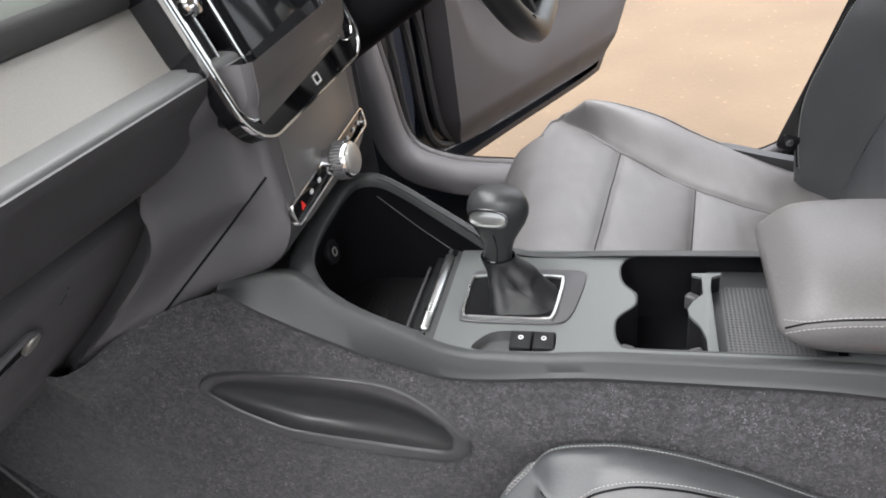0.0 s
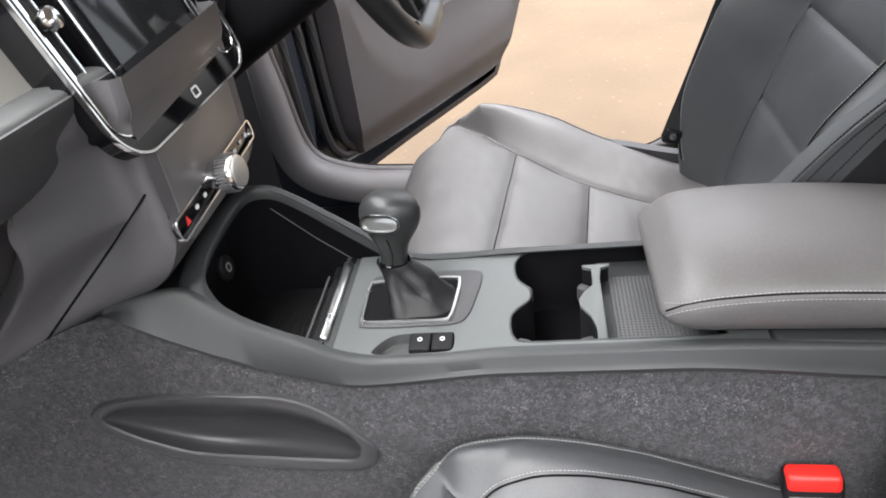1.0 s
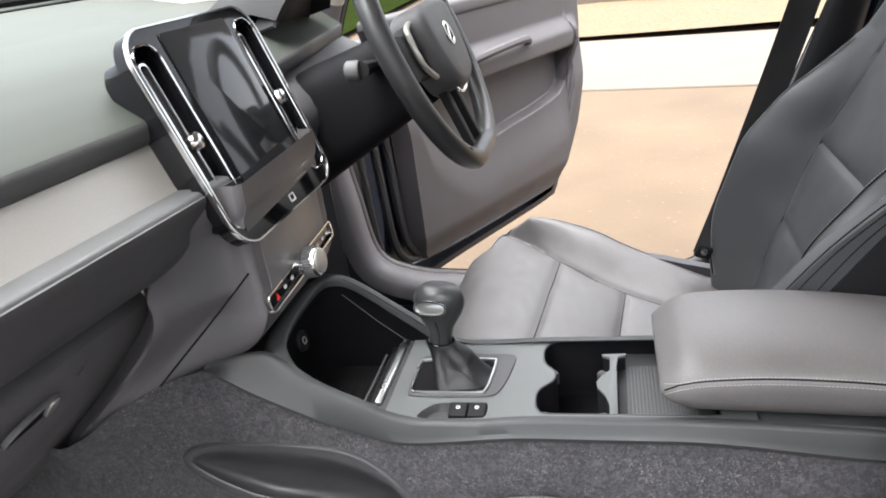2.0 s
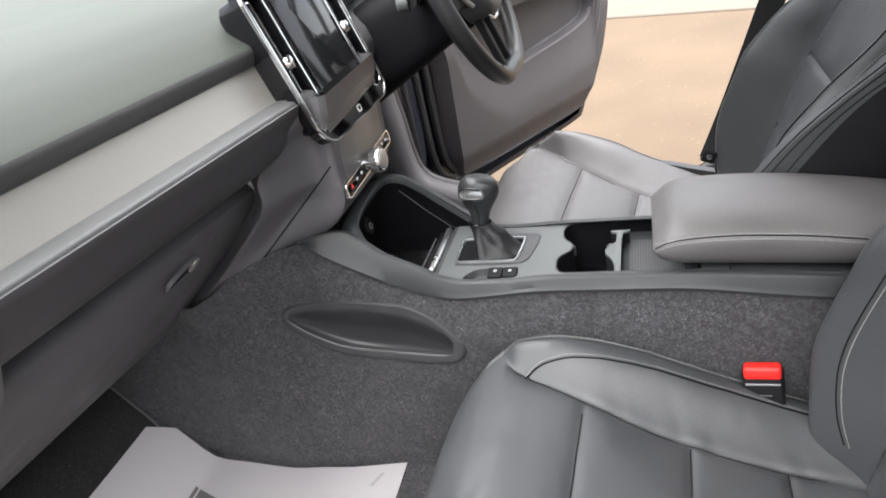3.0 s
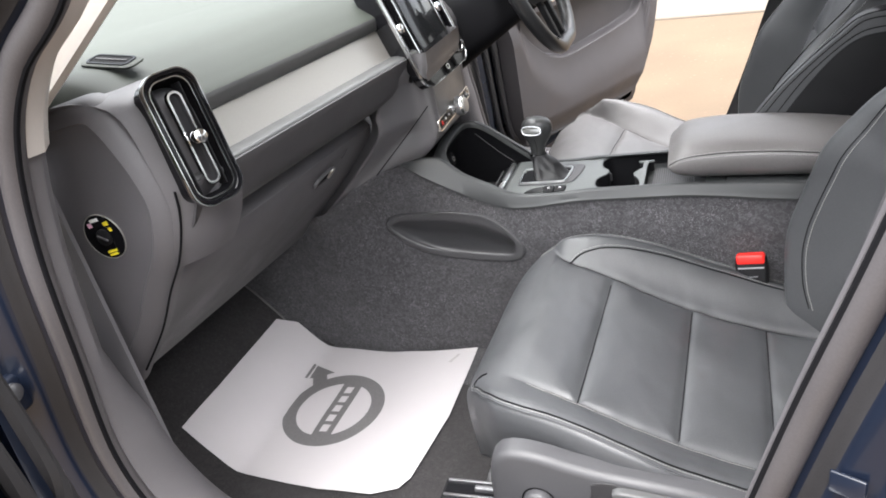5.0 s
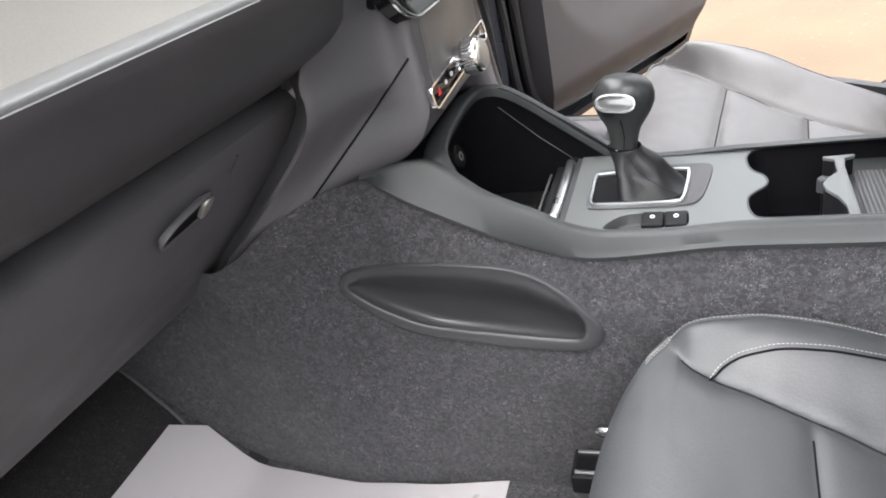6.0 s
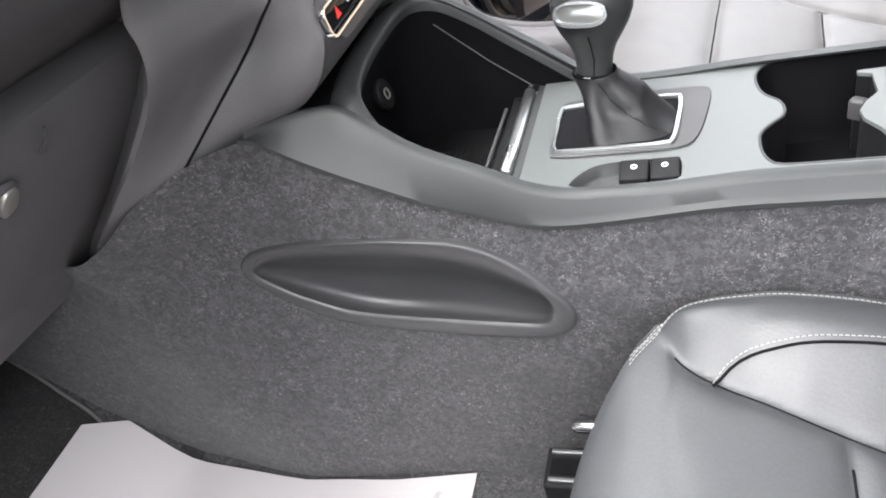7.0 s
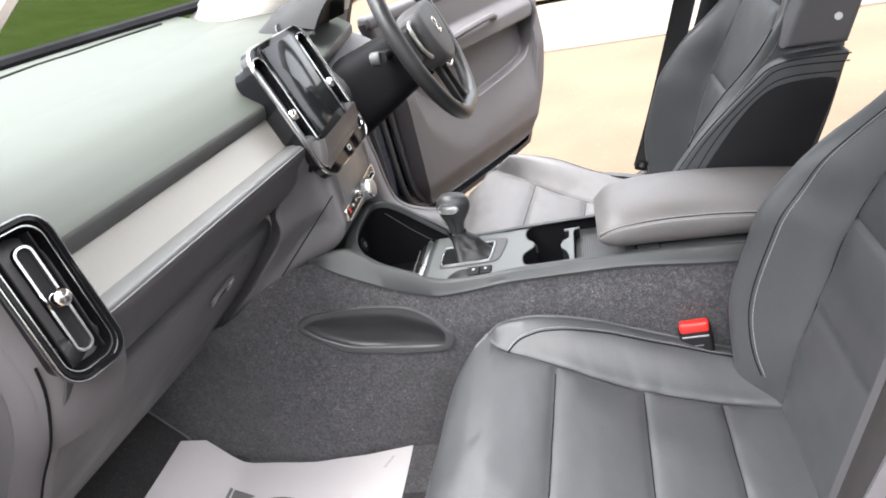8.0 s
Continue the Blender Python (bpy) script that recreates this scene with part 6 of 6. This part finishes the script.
part("knee_panel", solid([curve([(a - 0.05 * max(0, y - 0.5) , y, b) for a, b in KNEE], 30) for y in np.linspace(0.155, 0.60, 24)], 0.004), TRIM, dash, "grey knee panel under the steering column")


# ---------------------------------------------------------------- doors
def door(name, hinge, angle, s, label, lead=0.0):
    """A front or rear door. Along: u from hinge to latch edge; v up; d into the cabin side. s: -1 left of the car, 1 right."""
    a = radians(angle)
    along = Vector((math.cos(a), s * math.sin(a), 0))
    inn = Vector((math.sin(a), -s * math.cos(a), 0))
    org = Vector(hinge)

    def D(u, v, d):
        return org + along * u + inn * d + Vector((0, 0, v))

    th = thing(name, hinge, label, "car door")
    edge = [(0.0, 0.40), (0.02, 0.46), (0.04, 0.60), (0.03, 0.80), (0.02, 0.96), (0.06, 0.99), (0.5, 1.01), (0.90, 1.03), (1.00, 1.02), (1.02, 0.90), (1.00, 0.75), (0.95, 0.60), (0.88, 0.50), (0.84, 0.40), (0.78, 0.370), (0.40, 0.362), (0.08, 0.358)]
    line = curve([(p, q, 0) for p, q in edge], 90, True)
    rows = [[D(p.x, p.y, 0.0) for p in line], [D(p.x, p.y, 0.045) for p in line]]
    bm = loft(rows, True)
    cu, cv = 0.5, 0.68
    for k, dd in ((0.985, 0.052), (0.93, 0.055)):
        rows.append([D(cu + (p.x - cu) * k, cv + (p.y - cv) * k, dd) for p in line])
    bm = loft(rows, True)
    bm.faces.new([bm.verts.new(v) for v in rows[0]][::-1])
    bmesh.ops.remove_doubles(bm, verts=bm.verts, dist=1e-5)
    part("door_shell", bm, PAINT, th, "dark blue painted door shell")
    # inner trim panel with armrest, pocket
    k0 = 0.955
    def brim(u):
        """The upper edge of the raised lower card, sagging in the middle and swept up to the latch edge."""
        return ramp(u, (0.20, 0.24, 0.30, 0.37, 0.44, 0.64, 0.84, 0.885, 0.90), (0.90, 0.785, 0.72, 0.672, 0.655, 0.668, 0.694, 0.74, 0.86))

    def trim(u, v):
        arm = 0.034 * ease((v - 0.820) / 0.020) * ease((0.925 - v) / 0.05) * ease((u - 0.16) / 0.10) * ease((0.97 - u) / 0.06)
        hollow = -0.034 * ease((v - brim(u)) / 0.014) * ease((0.832 - v) / 0.014)
        roll = 0.022 * ease((v - 0.425) / 0.07) * ease((brim(u) + 0.01 - v) / 0.16)
        return 0.075 + arm + hollow + roll
    # rows follow the brim, so that its edge stays crisp
    def card(f, g):
        """A point of the card: f runs up to the brim (0 to 1) and past it (1 to 2), g along the door."""
        u, q = 0.55, 0.70
        for _ in range(6):
            u0 = ramp(q, (0.42, 0.50, 0.60, 0.75, 0.95, 1.02), (0.17, 0.15, 0.150, 0.150, 0.12, 0.10)) - lead
            u1 = ramp(q, (0.42, 0.50, 0.60, 0.75, 0.90, 1.02), (0.815, 0.86, 0.925, 0.975, 0.995, 0.985))
            u = u0 + (u1 - u0) * g
            e = brim(u)
            q = 0.425 + (e - 0.425) * f if f <= 1 else e + (1.02 - e) * (f - 1)
        return u, q

    along_door = [0.0, 0.005] + list(np.linspace(0.022, 0.978, 120)) + [0.995, 1.0]
    up_door = list(np.linspace(0, 0.95, 50)) + list(np.linspace(0.96, 1.12, 26)) + list(np.linspace(1.13, 2, 70))
    rows = []
    for f in up_door:
        row = []
        for g in along_door:
            u, q = card(f, g)
            rim = min(g, 1 - g)
            row.append(D(u, q, 0.045 if rim < 0.001 else 0.062 if rim < 0.01 else trim(u, q)))
        rows.append(row)
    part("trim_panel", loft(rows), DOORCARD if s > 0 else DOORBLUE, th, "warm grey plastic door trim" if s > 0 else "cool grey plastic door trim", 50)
    part("top_rail", block(0.88, 0.05, 0.04, basis(D(0.55, 1.02, 0.055), along, inn), 0.012), TRIM, th)
    # lower edge, its sky reflection painted as a cool pale grey, and hinge-side rubbers
    part("lower_seal", tube(curve([D(0.10, 0.425, 0.050), D(0.3, 0.418, 0.060), (D(0.6, 0.418, 0.060)), D(0.80, 0.425, 0.060), D(0.86, 0.475, 0.058)], 40), 0.010, 8, flat=0.6), DOORBLUE, th, "lower door edge with the sky's reflection painted pale grey")
    for off in (0.035, 0.085, 0.125):
        part("hinge_seal", tube(curve([D(off, 0.98, 0.05), D(off - 0.005, 0.75, 0.056), D(off + 0.005, 0.52, 0.056), D(off + 0.04, 0.445, 0.055), D(off + 0.10, 0.425, 0.052)], 40), 0.011, 8), RUBBER, th, "black rubber hinge-side seal")
    part("pull_handle", tube(curve([D(0.40, 0.885, 0.110), D(0.46, 0.90, 0.135), D(0.60, 0.905, 0.135), D(0.66, 0.89, 0.110)], 24), 0.011, 8), DOORCARD, th)
    return th


door("front_door", (-0.368, 0.835, 0.0), 60, 1, "open driver door with warm grey trim and dark blue shell")
door("front_door", (-0.345, -0.895, 0.0), 68, -1, "open passenger door with grey trim and dark blue shell", 0.02)

# rear passenger door, swung open behind the centre pillar
rear = thing("rear_door", (0.60, -0.90, 0.35), "open dark blue rear door behind the centre pillar", "car door")
RA = radians(62)
al, iv = Vector((math.cos(RA), -math.sin(RA), 0)), Vector((math.sin(RA), math.cos(RA), 0))
line = curve([(0.0, 0.40, 0), (0.0, 0.7, 0), (0.01, 1.05, 0), (0.12, 1.30, 0), (0.5, 1.45, 0), (0.95, 1.42, 0), (0.95, 0.9, 0), (0.8, 0.45, 0), (0.4, 0.40, 0)], 60, True)
bm = loft([[Vector((0.572, -0.905, 0)) + al * p.x + iv * d + Vector((0, 0, p.y)) for p in line] for d in (0.0, 0.01, 0.07, 0.08)], True, True)
part("door_shell", bm, PAINT, rear)
part("hinge", block(0.026, 0.022, 0.036, pose(0.558, -0.880, 0.925, 0, 0, 20), 0.004), PAINT, rear, "dark blue painted door hinge")
part("hinge_arm", block(0.040, 0.010, 0.022, pose(0.580, -0.893, 0.928, 0, 0, -30), 0.003), PAINT, rear, "painted hinge arm")
part("hinge_pin", lathe([(0.0045, -0.022), (0.0045, 0.022), (0.003, 0.024), (0.0, 0.024)], pose(0.567, -0.890, 0.926)), PAINT, rear)

# centre pillar details: striker, latch plate
strik = thing("door_striker", (0.484, -0.83, 0.68), "bright steel door striker on the painted pillar", "striker")
SMX = basis((0.478, -0.850, 0.752), (0.894, -0.447, 0), (0.26, 0.05, 0.95))
part("plate", slab([(0.010 * math.cos(a), 0.040 * math.sin(a)) for a in np.linspace(0, 6.283, 33)[:-1]], 0.005, SMX @ pose(0.010, 0.002, 0), 0.002), SATIN, strik, "pale steel striker plate")
part("loop", tube(curve([SMX @ Vector((0.010, 0.018, 0.005)), SMX @ Vector((-0.024, 0.024, 0.014)), SMX @ Vector((-0.036, 0.020, 0.016)), SMX @ Vector((-0.037, -0.006, 0.016)), SMX @ Vector((-0.028, -0.014, 0.014)), SMX @ Vector((0.010, -0.018, 0.005))], 40), 0.0042, 8), CHROME, strik, "bright steel striker loop")
part("bolt", lathe([(0.006, 0), (0.006, 0.004), (0.003, 0.005), (0, 0.005)], SMX @ pose(0.010, 0.024, 0.004)), METAL, strik)
part("bolt", lathe([(0.006, 0), (0.006, 0.004), (0.003, 0.005), (0, 0.005)], SMX @ pose(0.010, -0.024, 0.004)), METAL, strik)
part("ring", tube([SMX @ Vector((0.030 + 0.010 * math.cos(a), -0.002 + 0.014 * math.sin(a), 0.003)) for a in np.linspace(0, 6.283, 25)[:-1]], 0.0022, 6, True), PAINT, strik)
part("stop", block(0.026, 0.019, 0.004, SMX @ pose(-0.010, 0.050, 0.000), 0.0015), PAINT, strik)
hin = part("hinge_leaf", block(0.03, 0.05, 0.05, pose(-0.372, -0.855, 0.845), 0.008), PAINT, car, "painted steel door hinge")
part("hinge_bolt", lathe([(0.011, 0), (0.011, 0.006), (0.007, 0.008), (0, 0.008)], basis((-0.356, -0.853, 0.853), (0, 1, 0), (0, 0, 1))), METAL, hin)
part("hinge_bolt", lathe([(0.009, 0), (0.009, 0.006), (0.006, 0.008), (0, 0.008)], basis((-0.356, -0.862, 0.832), (0, 1, 0), (0, 0, 1))), METAL, hin)

# ---------------------------------------------------------------- driver's belt and pillar
belt = thing("seat_belt", (0.45, 0.60, 0.55), "black seat belt hanging beside the driver seat", "seat belt")
bp = curve([(0.43, 0.560, 0.60), (0.48, 0.590, 0.72), (0.56, 0.615, 0.95), (0.62, 0.625, 1.15), (0.66, 0.63, 1.32)], 30)
part("webbing", solid([[p + Vector((-0.024, 0, 0.004)), p + Vector((0.0, 0.002, 0)), p + Vector((0.024, 0, -0.004))] for p in bp], 0.0014), WEBBING, belt)
part("anchor", block(0.030, 0.016, 0.026, pose(0.425, 0.566, 0.60, 0, 20, 0), 0.005), BLACK, belt)
part("bolt", lathe([(0.006, 0), (0.006, 0.004), (0, 0.005)], basis((0.425, 0.558, 0.603), (1, 0, 0), (0, 0, 1))), METAL, belt)
for s in (-1, 1):
    rows = []
    for z, x0, x1 in (((0.40, 0.37, 0.66), (0.55, 0.42, 0.62), (0.70, 0.445, 0.60), (0.90, 0.50, 0.62), (1.10, 0.555, 0.66), (1.30, 0.59, 0.70), (1.50, 0.60, 0.72)) if s < 0 else ((0.40, 0.47, 0.68), (0.55, 0.480, 0.66), (0.70, 0.515, 0.66), (0.875, 0.585, 0.67), (1.02, 0.632, 0.70), (1.30, 0.72, 0.78), (1.50, 0.76, 0.82))):
        rows.append([Vector((x, MID + s * (0.655 + 0.02 * (k in (0, 4)) - 0.03 * max(0, z - 1.0)), z)) for k, x in enumerate(np.linspace(x0, x1, 5))])
    part("pillar_trim", solid([curve(r, 9) for r in rows], 0.006), BLACK if s > 0 else TRIM, car, "dark centre pillar trim")
    # windscreen pillar trim
    rows = []
    for t in np.linspace(0, 1, 9):
        c = Vector((-0.52 + 0.56 * t, MID + s * (0.665 - 0.085 * t), 1.085 + 0.40 * t))
        rows.append([c + Vector((-0.13, -s * 0.01, 0.06)), c + Vector((-0.05, -s * 0.03, 0.02)), c + Vector((0, -s * 0.035, 0.0)), c + Vector((0.10, -s * 0.0, -0.01)), c + Vector((0.16, s * 0.045, 0.0))])
    part("windscreen_pillar", solid([curve(r, 10) for r in rows], 0.006), PILLAR, car, "pale beige windscreen pillar trim")

# roof (out of view, added to close off light from above), windscreen, scuttle, tail
def roof_row(x, v0, v1, n=8):
    return [Vector((x, MID + 0.60 * v, 1.50 + 0.06 * (1 - v * v) - 0.03 * ((x - 0.7) / 0.9) ** 2)) for v in np.linspace(v0, v1, n)]


tagged(part("ceiling", solid([roof_row(x, -1, 1, 15) for x in np.linspace(-0.02, 1.75, 16)], 0.03), HEADLINER), "unseen pale headliner added to shade the cabin", "ceiling", kind="structure")
rows = [[Vector((glass_foot(MID + 0.68 * v) * (1 - t) - 0.012 + t * (0.0 + 0.05 * v * v), MID + (0.68 - 0.10 * t) * v, 1.180 + 0.335 * t + 0.02 * math.sin(3.14 * t))) for v in np.linspace(-1, 1, 15)] for t in np.linspace(0, 1, 12)]
screen_glass = tagged(part("windscreen", loft(rows), GLASS), "clear curved windscreen", "windscreen", kind="structure")
screen_glass.visible_shadow = False
part("screen_edge", tube([Vector((glass_foot(MID + 0.68 * v) - 0.015, MID + 0.68 * v, 1.188)) for v in np.linspace(-1, 1, 20)], 0.017, 8, flat=0.8), DEEP, car, "black windscreen edge")
rows = [[Vector((x, MID + 0.78 * v, z - 0.05 * v * v)) for v in np.linspace(-1, 1, 15)] for x, z in ((-1.02, 1.10), (-1.1, 1.08), (-1.3, 1.02), (-1.6, 0.97), (-1.75, 0.90), (-1.80, 0.75), (-1.82, 0.4))]
part("bonnet", solid(rows, 0.01), PAINT, car, "dark blue bonnet")
part("bulkhead", block(0.02, 1.40, 0.75, pose(-0.93, MID, 0.70), 0.004), DEEP, car)
part("tailgate", block(0.04, 1.40, 0.75, pose(1.75, MID, 0.72), 0.01), DEEP, car)
part("bench", block(0.45, 1.25, 0.30, pose(1.38, MID, 0.48), 0.06), LEATHER, car)
part("bench_back", block(0.14, 1.25, 0.60, pose(1.58, MID, 0.80, 0, 18, 0), 0.05), LEATHER, car)
# painted roof skin over the headliner, rolled down at its sides
rows = []
for x in np.linspace(-0.03, 1.78, 16):
    edge = roof_row(x, -1.06, 1.06, 17)
    rows.append([p + Vector((0, 0, 0.048 - 0.05 * abs((p.y - MID) / 0.636) ** 8)) for p in edge])
part("roof", solid(rows, 0.004), PAINT, car, "dark blue painted roof")
